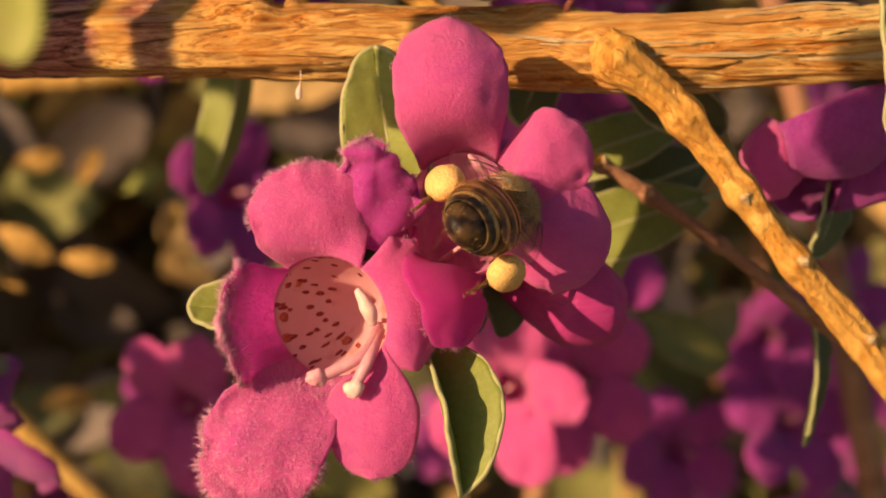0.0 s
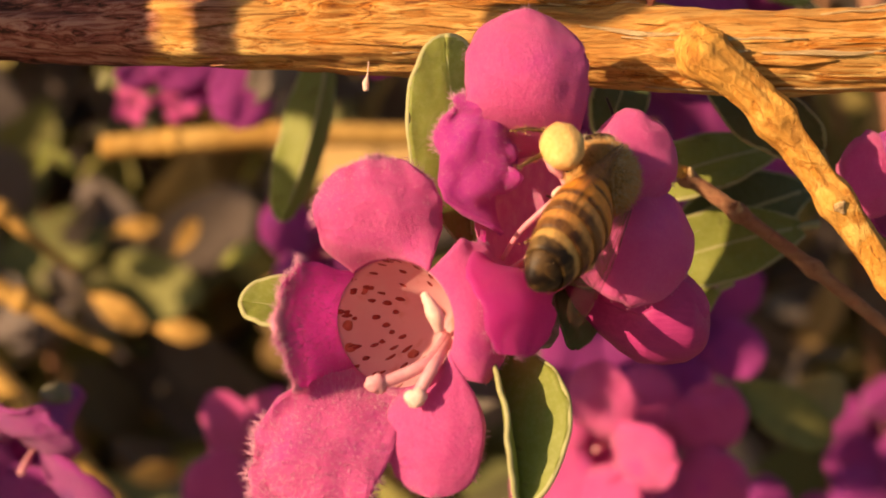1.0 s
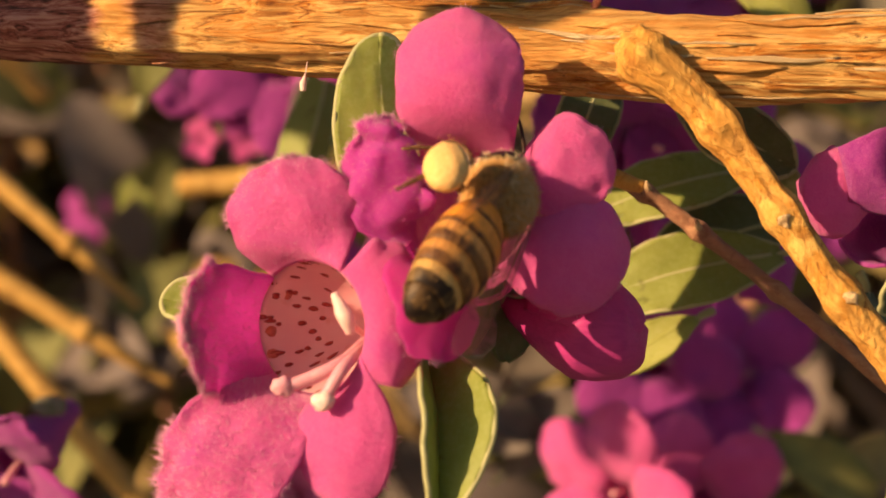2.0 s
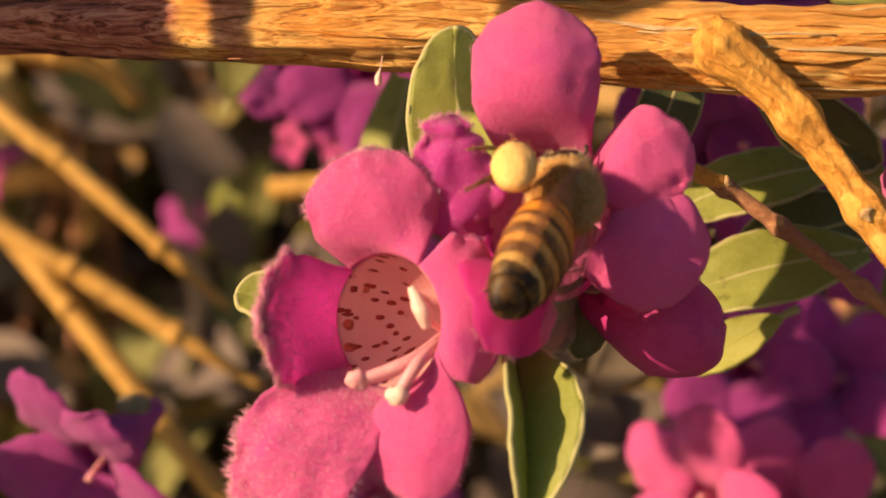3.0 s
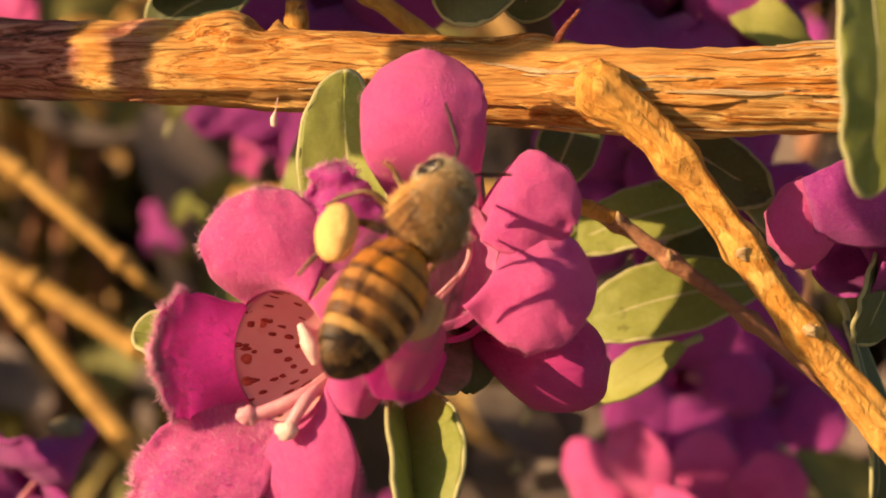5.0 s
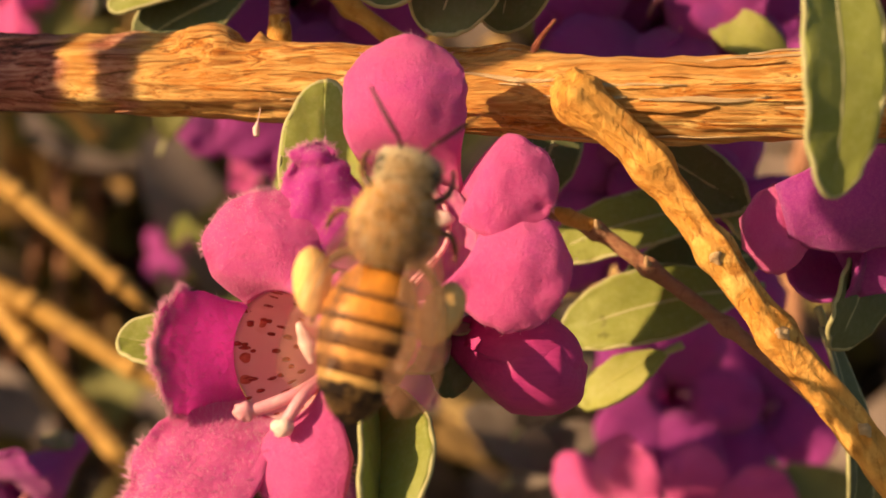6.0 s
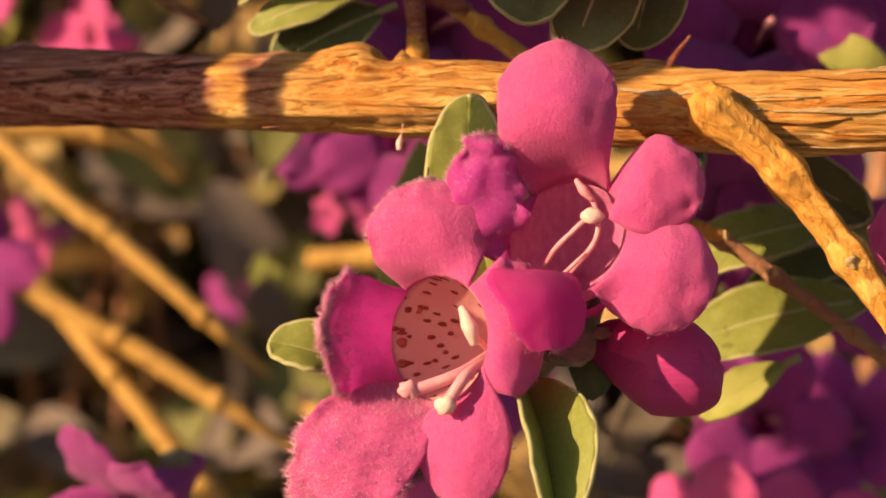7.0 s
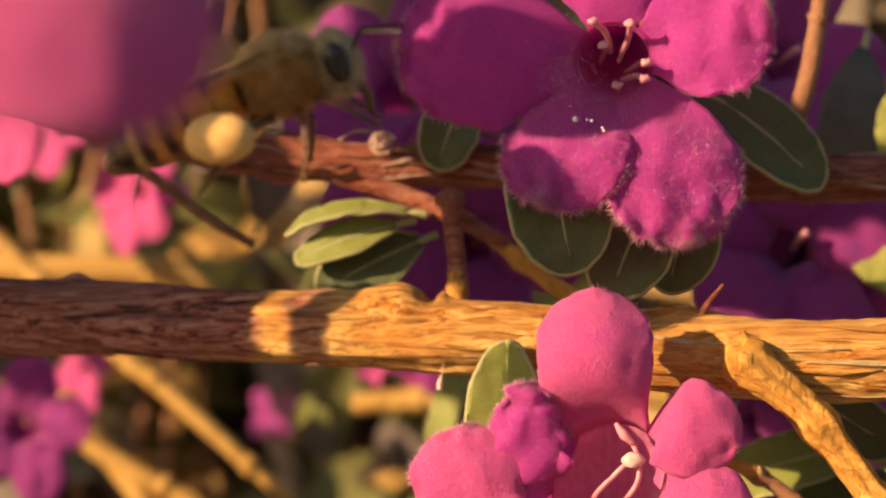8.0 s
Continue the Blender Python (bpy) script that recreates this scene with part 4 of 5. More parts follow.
part("throat", bell((3.1, -8.5, 30.5), np.array(TOP_MOUTH) + unit(np.subtract(TOP_BACK, TOP_MOUTH)) * 0.75, [0.05, 1.1, 1.7, 1.95], 30, 1.0, 0.04, 7.0, 0.05), PETAL_VIOLET, top_flower, "deep magenta throat")
for i, (ft, tp, wd, fc, mt, hr, a0, a1) in enumerate((
    ((1.6, -15.4, 26.0), (-0.9, -17.6, 20.0), 6.4, (-0.2, -1, 0.35), PETAL_VIOLET, (1500, 420, 0.5), 198, 268),
    ((4.0, -15.4, 26.0), (6.7, -17.2, 18.3), 7.0, (0.1, -1, 0.35), PETAL_VIOLET, (1500, 460, 0.5), 268, 338),
    ((0.4, -15.2, 28.2), (-8.4, -17.0, 28.4), 7.4, (-0.2, -1, -0.2), PETAL_VIOLET, (700, 220, 0.45), 128, 198),
    ((4.6, -15.2, 28.6), (10.6, -17.0, 30.0), 6.8, (0.2, -1, 0.1), PETAL_VIOLET, (700, 260, 0.45), -22, 54),
    ((2.6, -15.0, 30.0), (2.8, -16.6, 36.8), 6.6, (0.0, -1, 0.0), PETAL_VIOLET, (400, 160, 0.45), 54, 128),
)):
    lobe_part(top_flower, lobe_grid(ft, tp, wd * 1.06, fc, 0.09, 0.14, 0.9, 0.1, 0.8, 50.0 + i, fold=-0.08, wide_at=0.5, rim=top_arc(a0, a1)), mt, hair=hr, seed=50 + i)
pr = np.random.default_rng(9)
part("beard", hairs([np.array((0.4, -16.2, 26.9)) + pr.normal(0, 1, 3) * (0.8, 0.3, 0.8) for _ in range(260)], [(0.1, -1, 0.1)] * 260, 0.6, 0.018, pr), HAIR, top_flower, "tuft of pale hairs at the throat", kind="stuff")
for p, q in (((2.0, -12.0, 28.8), (2.2, -16.0, 28.6)), ((3.4, -12.0, 28.2), (4.4, -16.0, 27.6)), ((2.8, -12.0, 27.0), (2.9, -16.2, 26.4)), ((2.6, -13.5, 28.9), (1.7, -16.6, 29.7)), ((3.0, -13.5, 28.4), (3.6, -16.8, 29.5)), ((3.2, -13.5, 27.4), (4.3, -16.6, 26.6))):
    st = part("stamen", rod([p, (np.array(p) + np.array(q)) / 2 + (0.2, 0, 0.2), q], [0.14, 0.16, 0.14], 8, 6), STAMEN, top_flower, "pale stamen")
    part("anther", ball(q, (0.3, 0.2, 0.22), 12, 8, 0.6, q[0]), STAMEN, st, "cream anther")
for k in range(14):
    t = rng.uniform(0, 1)
    c = np.array((0.6, -17.4, 25.5)) * (1 - t) + np.array((4.2, -17.2, 20.4)) * t + rng.normal(0, 0.35, 3)
    part("dew_drop", ball(c, rng.uniform(0.04, 0.09) if k else 0.16, 8, 6), DEW, top_flower, "tiny bright dew drop")

# It grows a little further from the camera and larger.
TOP_FROM = np.array((2.84, -99.82, 5.28))
top_flower.location = mm(TOP_FROM + 1.08 * (BASE[top_flower.name] - TOP_FROM))
top_flower.scale = (1.08, 1.08, 1.08)

near_flower = thing("sage_flower", (-17.5, -50.0, 22.0), "pink sage flower very close before the camera, out of focus", "flower", "flowers above the branch")
lobe_part(near_flower, lobe_grid((-13.5, -52, 24.5), (-12.6, -56.0, 15.6), 8.6, (0.35, -1, 0.1), 0.12, 0.35, 0.7, 0.1, 0.3, 61.0), PETAL, hair=(60, 80, 0.4), seed=61)
lobe_part(near_flower, lobe_grid((-16.5, -52, 22.0), (-22.5, -54.5, 17.0), 7.0, (-0.2, -1, 0.1), 0.12, 0.35, 0.7, 0.1, 0.3, 62.0), PETAL, seed=62)
lobe_part(near_flower, lobe_grid((-16.5, -52, 25.0), (-22.5, -54.0, 28.0), 7.0, (-0.2, -1, 0.1), 0.12, 0.35, 0.7, 0.1, 0.3, 63.0), PETAL, seed=63)
part("tube", bell((-17.5, -44.0, 24.5), (-15.5, -51.5, 23.5), [0.7, 1.3, 2.2, 2.8], 24, 1.0, 0.2, 3.0), PETAL, near_flower)
# A small flower close before the camera.
BASE[near_flower.name] = TOP_FROM + 0.64 * (BASE[near_flower.name] - TOP_FROM)
near_flower.location = mm(BASE[near_flower.name])
near_flower.scale = (0.64, 0.64, 0.64)

dry = thing("thin_dry_twig", (-22, 10, 22), "thin bare brown twig behind the bee", "twig")
part("wood", rod([(-42, 9, 35.5), (-30.8, 10, 28.2), (-25.0, 10, 24.0), (-21.9, 10, 22.3)], [0.5, 0.42, 0.36, 0.28], 10, 10, 0.05, 1.0), BARK_BROWN, dry)

# Unseen spray added sunward, shading the branch's far end and what hangs above it.
spray = thing("leafy_twig", (-92, -40, 20), "unseen leafy twig added on the sunward side to shade the branch", "twig")
part("wood", rod([(-92, -36, 52), (-78, -38, 57), (-60, -39, 63), (-24, -41, 72)], [1.4, 1.2, 1.0, 0.6], 14, 12, 0.12, 0.8, 3), BARK_TWIG, spray)
lr = np.random.default_rng(21)
LIT = np.array(SUN_FROM)
# Gaps in the spray, by what the sun reaches through them.
SUN_GAPS = [(np.array(p), r) for p, r in (((-14.1, 3.0, 26.9), 2.3), ((22.0, 20.0, 21.6), 3.6), ((22.5, 14.5, 31.5), 4.5), ((-11.0, 29.0, 10.0), 6.0))]


def shade_leaf(mid, length, width, lean=0.0):
    d = unit(np.array((lean, 0, 1.0)))
    mid = np.array(mid, float)
    face, seed = LIT + lr.normal(0, 0.15, 3), float(lr.uniform(0, 90))
    if any(np.linalg.norm(mid - g - LIT * ((mid - g) @ LIT)) < r for g, r in SUN_GAPS):
        return
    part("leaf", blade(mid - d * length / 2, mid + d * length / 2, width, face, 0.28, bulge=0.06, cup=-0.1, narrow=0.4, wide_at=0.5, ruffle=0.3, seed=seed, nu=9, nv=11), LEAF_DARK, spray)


for b, w in ((-15.6, 1.7), (-22.2, 4.6), (-24.4, 4.8), (-27.9, 5.0), (-31.4, 5.0), (-35.0, 5.2), (-39.0, 5.6), (-43.0, 5.6), (-47.0, 5.6), (-51.0, 5.6), (-55.0, 5.6), (-23.6, 4.4), (-29.6, 4.6), (-33.2, 4.6)):
    c = np.array([np.interp(b, [p[0] for p in BRANCH], [p[q] for p in BRANCH]) for q in range(3)]) + (0, -2.1, 0)
    shade_leaf(c + LIT * 40, 12.0, w, lr.uniform(-0.12, 0.12))
for i in range(11):
    for j in range(6):
        if (i, j) in ((6, 2), (8, 1), (4, 3), (7, 0), (7, 1), (8, 0)):
            continue
        shade_leaf(np.array((-39 + 5.0 * i + lr.uniform(-1, 1), 5, 26 + 5.2 * j + lr.uniform(-1, 1))) + LIT * lr.uniform(60, 66), lr.uniform(7.5, 9.5), lr.uniform(4.6, 5.8), lr.uniform(-0.6, 0.6))
for i in range(7):
    for j in range(3):
        shade_leaf(np.array((-70 + 5.0 * i, 5, 29 + 5.2 * j)) + LIT * lr.uniform(60, 66), 8.5, 5.4, lr.uniform(-0.5, 0.5))
for i in range(3):
    for j in range(2):
        shade_leaf(np.array((0 + 4.5 * i, 5, 20 + 5.5 * j)) + LIT * 64, 8.5, 5.2, lr.uniform(-0.4, 0.4))
for x, z, w in ((-22.5, 49, 5.0), (-18.5, 50, 4.6), (-17.2, 38.5, 2.8)):
    shade_leaf(np.array((x + 33, 5, z - 31)) + LIT * 64, 8.0, w, lr.uniform(-0.3, 0.3))
for x, y, z in ((0.2, -8.0, 18.4), (4.2, -5.8, 18.6), (6.8, -4.2, 18.8)):
    shade_leaf(np.array((x, y, z)) + LIT * 46, 5.6, 5.0)
shade_leaf(np.array((-3.8, -12.0, 29.5)) + LIT * 46, 7.0, 6.0)
shade_leaf(np.array((-7.8, 3.0, 28.3)) + LIT * 55, 6.5, 4.2)
# Two more unseen leaves, added to darken the bee as it flies off.
for x, z in ((-14.5, 20.5), (-10.5, 23.0)):
    shade_leaf(np.array((x, -34.0, z)) + LIT * 32, 7.5, 5.6, -0.5)


# ---- the shrub behind, out of focus ----
def stem(knots, radii, label="dry straw-coloured stem behind the flowers", material=None, name="dry_stem"):
    ob = thing(name, knots[0], label, "stem", "stems of the shrub")
    line = smooth_line(knots, 10)
    part("wood", rod(knots, radii, 14, 14, 0.1 * radii[0], 0.3 / radii[0], float(len(BASE))), material or STRAW, ob)
    for j in (8, 19, 31):
        if j > len(line) - 3:
            break
        part("node", ball(line[j] + (0, -0.2, 0.1), radii[1] * 1.08, 12, 8, 0.25, j), material or STRAW, ob, "swollen leaf node")


stem([(-110, 112, 66), (-66, 110, 27), (-56, 110, 19.2), (-45, 110, 9.9), (-35.6, 111, 1.6)], [1.2, 1.3, 1.25, 1.1, 0.45])
stem([(-110, 112, 36), (-65, 110, 11.4), (-54, 110, 5.6), (-43, 110, -1.0), (-31.5, 111, -7.8)], [1.3, 1.45, 1.4, 1.25, 0.5])
stem([(-70, 112, 18), (-52, 110, -2.3), (-37.7, 110, -19), (-20, 110, -40)], [1.4, 1.5, 1.5, 1.3])
stem([(-34, 131, 18.1), (-22, 130, 18.9), (-9, 130, 19.4), (14, 132, 19)], [1.5, 1.7, 1.7, 1.5])
stem([(-110, 132, 37), (-86, 130, 37.2), (-61, 130, 36.4), (-52, 131, 30)], [2.0, 2.2, 2.2, 1.4])
stem([(30, 120, -60), (40, 124, -10), (44, 128, 30), (60, 130, 80)], [1.8, 1.6, 1.5, 1.2], "slender brown stem in the shade", BARK_BROWN)
stem([(70, 80, -70), (62, 84, -10), (58, 88, 20), (48, 90, 70)], [1.9, 1.7, 1.5, 1.2], "slender brown stem in the shade", BARK_BROWN)
stem([(16.5, 3, 42), (15.4, 4, 34), (14.3, 5, 29.5), (12.6, 5.4, 26.2)], [0.5, 0.6, 0.65, 0.7], "brown knobbly twig above the branch", BARK_BROWN, "bare_twig")

far_flower = thing("sage_flower", (0, 0, 0), "sage flower in a shade purple, out of focus behind the shoot", "flower", "flowers behind the shoot")
part("tube", bell((0, 7.5, -0.5), (0, 0, 0), [0.7, 1.2, 2.2, 2.9], 20, 1.0, 0.3, 1.0, 0.2, 9), PETAL_SHADE, far_flower)
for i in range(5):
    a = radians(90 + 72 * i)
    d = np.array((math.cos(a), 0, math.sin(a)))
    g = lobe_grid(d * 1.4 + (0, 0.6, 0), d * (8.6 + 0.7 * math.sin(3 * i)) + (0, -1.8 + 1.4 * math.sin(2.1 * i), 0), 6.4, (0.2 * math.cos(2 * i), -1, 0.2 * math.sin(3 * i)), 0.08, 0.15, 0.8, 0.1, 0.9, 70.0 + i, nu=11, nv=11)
    part("petal", sheet(g, 0.3), PETAL_SHADE, far_flower)
st = part("stamen", rod([(0.3, 3, 0), (0.4, 0.5, 0.6), (0.8, -1.6, 1.0)], [0.2, 0.2, 0.3], 8, 5), STAMEN, far_flower)
part("sepal", blade((0, 7.2, -0.5), (1.5, 4.0, -2.6), 1.6, (0, -0.3, -1), 0.2, nu=7, nv=8), CALYX, far_flower)
part("sepal", blade((0, 7.2, -0.5), (-1.8, 4.0, 1.6), 1.6, (0, -0.3, 1), 0.2, nu=7, nv=8), CALYX, far_flower)

far_leaf = thing("leaf", (0, 0, 0), "sage leaf out of focus behind the shoot", "leaf", "leaves behind the shoot")
part("blade", sheet(lobe_grid((0, 0, 0), (0, -1.0, 11.5), 5.2, (0, -1, 0), 0.1, -0.2, 0.25, 0.15, 0.4, 81.0, nu=9, nv=11, wide_at=0.5), 0.28), LEAF_FAR, far_leaf)
part("stalk", rod([(0, 0.3, -1.6), (0, 0.1, -0.4), (0, 0, 0.6)], [0.25, 0.25, 0.2], 6, 3), LEAF_RIM, far_leaf)

# Flowers and leaves that can be told apart behind the shoot: place, size of turn about z, x and y.
FLOWERS = [
    (-30.9, 30.0, -11.3, 50, 40, 0),
    (-15.5, 70.0, 24.5, 10, 30, 0),
    (-22.0, 74.0, 25.0, -20, 10, 10),
    (-6.8, 90.0, 2.8, 0, 20, 30),
    (21.2, 68.0, -4.0, 10, 20, 0),
    (30.0, 73.0, -5.0, -10, 50, -20),
    (23.3, 88.0, -14.7, -20, 40, -10),
    (34.5, 108.0, -11.5, 0, 20, 10),
    (16.8, 22.0, 22.0, 10, 30, 0),
    (14.5, 28.0, 11.8, 20, 10, 10),
    (-14.1, 138.0, -28.8, 0, 30, 10),
    (46.8, 98.0, -32.3, 10, 50, 10),
    (57.8, 88.0, -27.9, -10, 10, 0),
    (69.8, 98.0, -16.9, 0, 10, 20),
    (20.8, 30.0, 9.5, 0, 10, 20),
    (67.0, 118.0, -21.9, 20, 10, -20),
    (15.3, 20.0, 23.3, 0, 10, 0),
    (21.1, 32.0, 30.0, 10, 40, 0),
    (15.2, 24.0, 38.2, 0, 20, 10),
    (-7.2, 16.0, 23.2, 10, 20, 20),
    (-13.9, 22.0, 35.5, 0, 30, -10),
    (-66.2, 88.0, 12.6, 0, 10, 0),
    (15.7, 26.0, 25.0, 0, 30, 0),
    (-10.1, 18.0, 24.1, 10, 0, 0),
    (22.7, 78.0, -4.5, 0, 60, 10),
]
rng = np.random.default_rng(12)
spots = []
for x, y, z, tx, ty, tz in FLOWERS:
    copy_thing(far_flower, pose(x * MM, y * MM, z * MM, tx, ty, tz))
    spots.append((x, y, z))
LEAVES = [
    (6.6, 60.0, -6.5, 20, 30, 10),
    (10.3, 70.0, -11.1, 0, 300, 20),
    (5.7, 75.0, -12.6, 10, 60, -20),
    (7.6, 85.0, -8.8, 0, 300, 0),
    (7.4, 80.0, -15.4, 20, 40, 20),
    (30.4, 60.0, -10.2, 0, 120, 10),
    (37.0, 70.0, -14.1, 0, 80, 30),
    (-27.0, 60.0, 20.0, 0, 20, 0),
    (-8.9, 160.0, -9.0, 0, 20, 0),
    (-26.1, 150.0, -27.2, 10, 90, 20),
    (-28.1, 40.0, 29.0, 0, 20, 0),
    (-69.1, 90.0, 41.9, 0, 0, 30),
    (-80.5, 150.0, 47.9, 0, 70, 20),
    (-50.5, 150.0, 42.4, 0, 110, 20),
    (20.9, 20.0, 37.9, 0, 200, 20),
    (-14.2, 70.0, 18.1, 0, 40, 0),
    (39.3, 85.0, -13.4, 10, 250, 0),
]
# Copies coloured as sunlit, with the pink petal material instead of the purple.
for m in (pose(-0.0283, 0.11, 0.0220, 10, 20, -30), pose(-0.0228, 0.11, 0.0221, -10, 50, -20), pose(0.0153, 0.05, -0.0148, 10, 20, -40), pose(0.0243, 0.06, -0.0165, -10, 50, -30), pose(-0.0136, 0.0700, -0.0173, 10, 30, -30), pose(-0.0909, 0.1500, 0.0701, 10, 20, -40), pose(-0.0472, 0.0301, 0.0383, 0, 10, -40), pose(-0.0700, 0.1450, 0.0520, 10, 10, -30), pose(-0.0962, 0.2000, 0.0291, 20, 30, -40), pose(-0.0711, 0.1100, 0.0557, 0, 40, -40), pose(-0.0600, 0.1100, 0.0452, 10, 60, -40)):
    lit_copy = copy_thing(far_flower, m)
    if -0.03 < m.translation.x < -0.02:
        lit_copy.scale = (0.32, 0.32, 0.32)
    tagged(lit_copy, "rose-pink sage flower coloured as sunlit, out of focus behind the shoot", "flower", "flowers behind the shoot")
    for p in lit_copy.children:
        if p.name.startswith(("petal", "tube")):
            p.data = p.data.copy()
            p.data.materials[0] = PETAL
for x, y, z, tx, ty, tz in LEAVES:
    copy_thing(far_leaf, pose(x * MM, y * MM, z * MM, tx, ty, tz))
# Small fresh leaves, and dry straw-coloured ones that catch the sun.
for x, y, z, turn, size, material, label in (
    (-43.5, 139, 15.5, 20, 0.42, LEAF_YOUNG, "small fresh green leaf out of focus"), (-38.5, 139, 15.0, -40, 0.36, LEAF_YOUNG, "small fresh green leaf out of focus"),
    (-35.0, 150, 7.0, 80, 0.62, STRAW, "dry straw-coloured leaf out of focus"), (-25.6, 150, 4.0, 30, 0.5, STRAW, "dry straw-coloured leaf out of focus"),
    (-37.5, 150, -2.0, 125, 0.75, STRAW, "dry straw-coloured leaf out of focus"), (-28.5, 150, -6.8, 100, 0.62, STRAW, "dry straw-coloured leaf out of focus"),
    (-33.0, 150, -28.0, 85, 0.7, STRAW, "dry straw-coloured leaf out of focus"), (-19.0, 155, 2.5, 60, 0.5, LEAF_YOUNG, "small fresh green leaf out of focus"),
    (-14.0, 150, -5.0, 20, 0.5, STRAW, "dry straw-coloured leaf out of focus"),
    (-60, 170, 55, 80, 0.8, STRAW, "dry straw-coloured leaf out of focus"), (-76, 170, 53, 20, 0.9, LEAF_YOUNG, "small fresh green leaf out of focus"),
    (-88, 165, 50, 60, 0.9, LEAF_YOUNG, "small fresh green leaf out of focus"), (-66, 160, 46, 100, 0.9, STRAW, "dry straw-coloured leaf out of focus"),
    (-52, 160, 45, 40, 0.7, STRAW, "dry straw-coloured leaf out of focus"), (-80, 160, 60, 100, 0.8, STRAW, "dry straw-coloured leaf out of focus"),
    (-96, 170, 60, 30, 0.9, LEAF_YOUNG, "small fresh green leaf out of focus"), (-45, 150, 58, 90, 0.9, STRAW, "dry straw-coloured leaf out of focus"),
    (-50, 120, 50, 10, 0.6, STRAW, "dry straw-coloured leaf out of focus"), (-62, 135, 40, 70, 0.8, STRAW, "dry straw-coloured leaf out of focus"), (-72, 135, 38, 110, 0.8, STRAW, "dry straw-coloured leaf out of focus"), (-52, 135, 41, 40, 0.7, STRAW, "dry straw-coloured leaf out of focus"), (-80, 135, 50, 0, 0.8, LEAF_YOUNG, "small fresh green leaf out of focus"),
    (-38, 150, 55, 10, 0.8, LEAF_YOUNG, "small fresh green leaf out of focus"),
):
    small = copy_thing(far_leaf, pose(x * MM, y * MM, z * MM, 10, turn, 15))
    small.scale = (size, size, size)
    tagged(small, label)
    for p in small.children:
        p.data = p.data.copy()
        p.data.materials[0] = material
# The far spray of the shrub: flowers, leaves and twigs that thicken with the distance.
for k in range(80):
    y = rng.uniform(150, 330)
    x, z = rng.uniform(-0.55, 0.55) * (y + 95), rng.uniform(-0.36, 0.42) * (y + 95)
    if x < 14 and y < 290:
        continue
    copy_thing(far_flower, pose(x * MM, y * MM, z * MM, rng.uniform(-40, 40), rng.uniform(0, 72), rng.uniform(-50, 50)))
for k in range(130):
    y = rng.uniform(250, 440)
    x, z = rng.uniform(-0.55, 0.55) * (y + 95), rng.uniform(-0.36, 0.42) * (y + 95)
    if x < 0 and y < 330:
        continue
    copy_thing(far_leaf, pose(x * MM, y * MM, z * MM, rng.uniform(-60, 60), rng.uniform(0, 360), rng.uniform(-70, 70)))
for o in (far_flower, far_leaf):
    o.location = mm((90, 160, -60) if o is far_flower else (96, 150, -52))


def thicket():
    """The dense far side of the shrub: countless leaves and fine twigs."""
    r = np.random.default_rng(3)
    leaves, twigs = [], []
    base = lobe_grid((0, 0, 0), (0, -1.5, 12), 5.5, (0, -1, 0), 0.1, -0.2, 0.25, 0.1, 0.3, 5.0, nu=5, nv=6, wide_at=0.5)
    # A rounded crown: most leaves in its outer shell, larger ones within.
    for k in range(17000):
        d = unit(r.normal(0, 1, 3) * (1, 1, 0.9))
        if d[1] > 0.35:
            d[1] = -d[1]
        q = r.uniform(0.78, 1.04) * (1 + 0.16 * bumpy(d * 2.6, 1.0, 4.0))
        big = 0.0
        if k % 5 == 0:
            q, big = r.uniform(0.45, 0.8), 2.6
        c = np.array((30, 700, -20)) + d * q * np.array((640, 400, 520))
        m = np.array(Euler((r.uniform(-1.4, 1.4), r.uniform(0, 6.3), r.uniform(-1.5, 1.5))).to_matrix())
        leaves.append(((base.reshape(-1, 3) * (r.uniform(1.6, 3.8) + big)) @ m.T + c, quads(5, 6)))
    # Unseen leaves added on the sunward flank to keep most sun off the depths.
    for k in range(750):
        y = r.uniform(10, 420)
        x, z = -0.42 * (y + 95) - r.uniform(35, 170), r.uniform(-130, 190)
        off = np.array((x, y, z)) - (-68, 130, 50)
        if np.linalg.norm(off - LIT * (off @ LIT)) < 30:
            continue
        m = np.array(Euler((r.uniform(-1.4, 1.4), r.uniform(0, 6.3), r.uniform(-1.5, 1.5))).to_matrix())
        leaves.append(((base.reshape(-1, 3) * r.uniform(1.0, 2.2)) @ m.T + (x, y, z), quads(5, 6)))
    # Unseen leaves added low there, shading the flowers far down on the other side.
    for k in range(150):
        m = np.array(Euler((r.uniform(-1.4, 1.4), r.uniform(0, 6.3), r.uniform(-1.5, 1.5))).to_matrix())
        leaves.append(((base.reshape(-1, 3) * r.uniform(0.9, 1.6)) @ m.T + (r.uniform(-112, -76), r.uniform(4, 38), r.uniform(-24, 13)), quads(5, 6)))
    for k in range(160):
        y = r.uniform(330, 800)
        x, z = r.uniform(-420, 460), r.uniform(-420, -200)
        p = np.array((x, y, z))
        q = p + np.array((r.uniform(-160, 160), r.uniform(-40, 40), r.uniform(200, 700)))
        twigs.append(rod([p, (p + q) / 2 + r.normal(0, 14, 3), q], [2.4, 2.0, 1.0], 6, 5))
    return join(*leaves), join(*twigs)


lv, tw = thicket()
far_shrub = thing("shrub", (0, 640, GROUND_Z), "dense grey-green shrub filling the distance in shade", "shrub", kind="stuff")
part("leaves", lv, LEAF_DRY, far_shrub, kind="stuff")
part("twigs", tw, BARK_BROWN, far_shrub, kind="stuff")
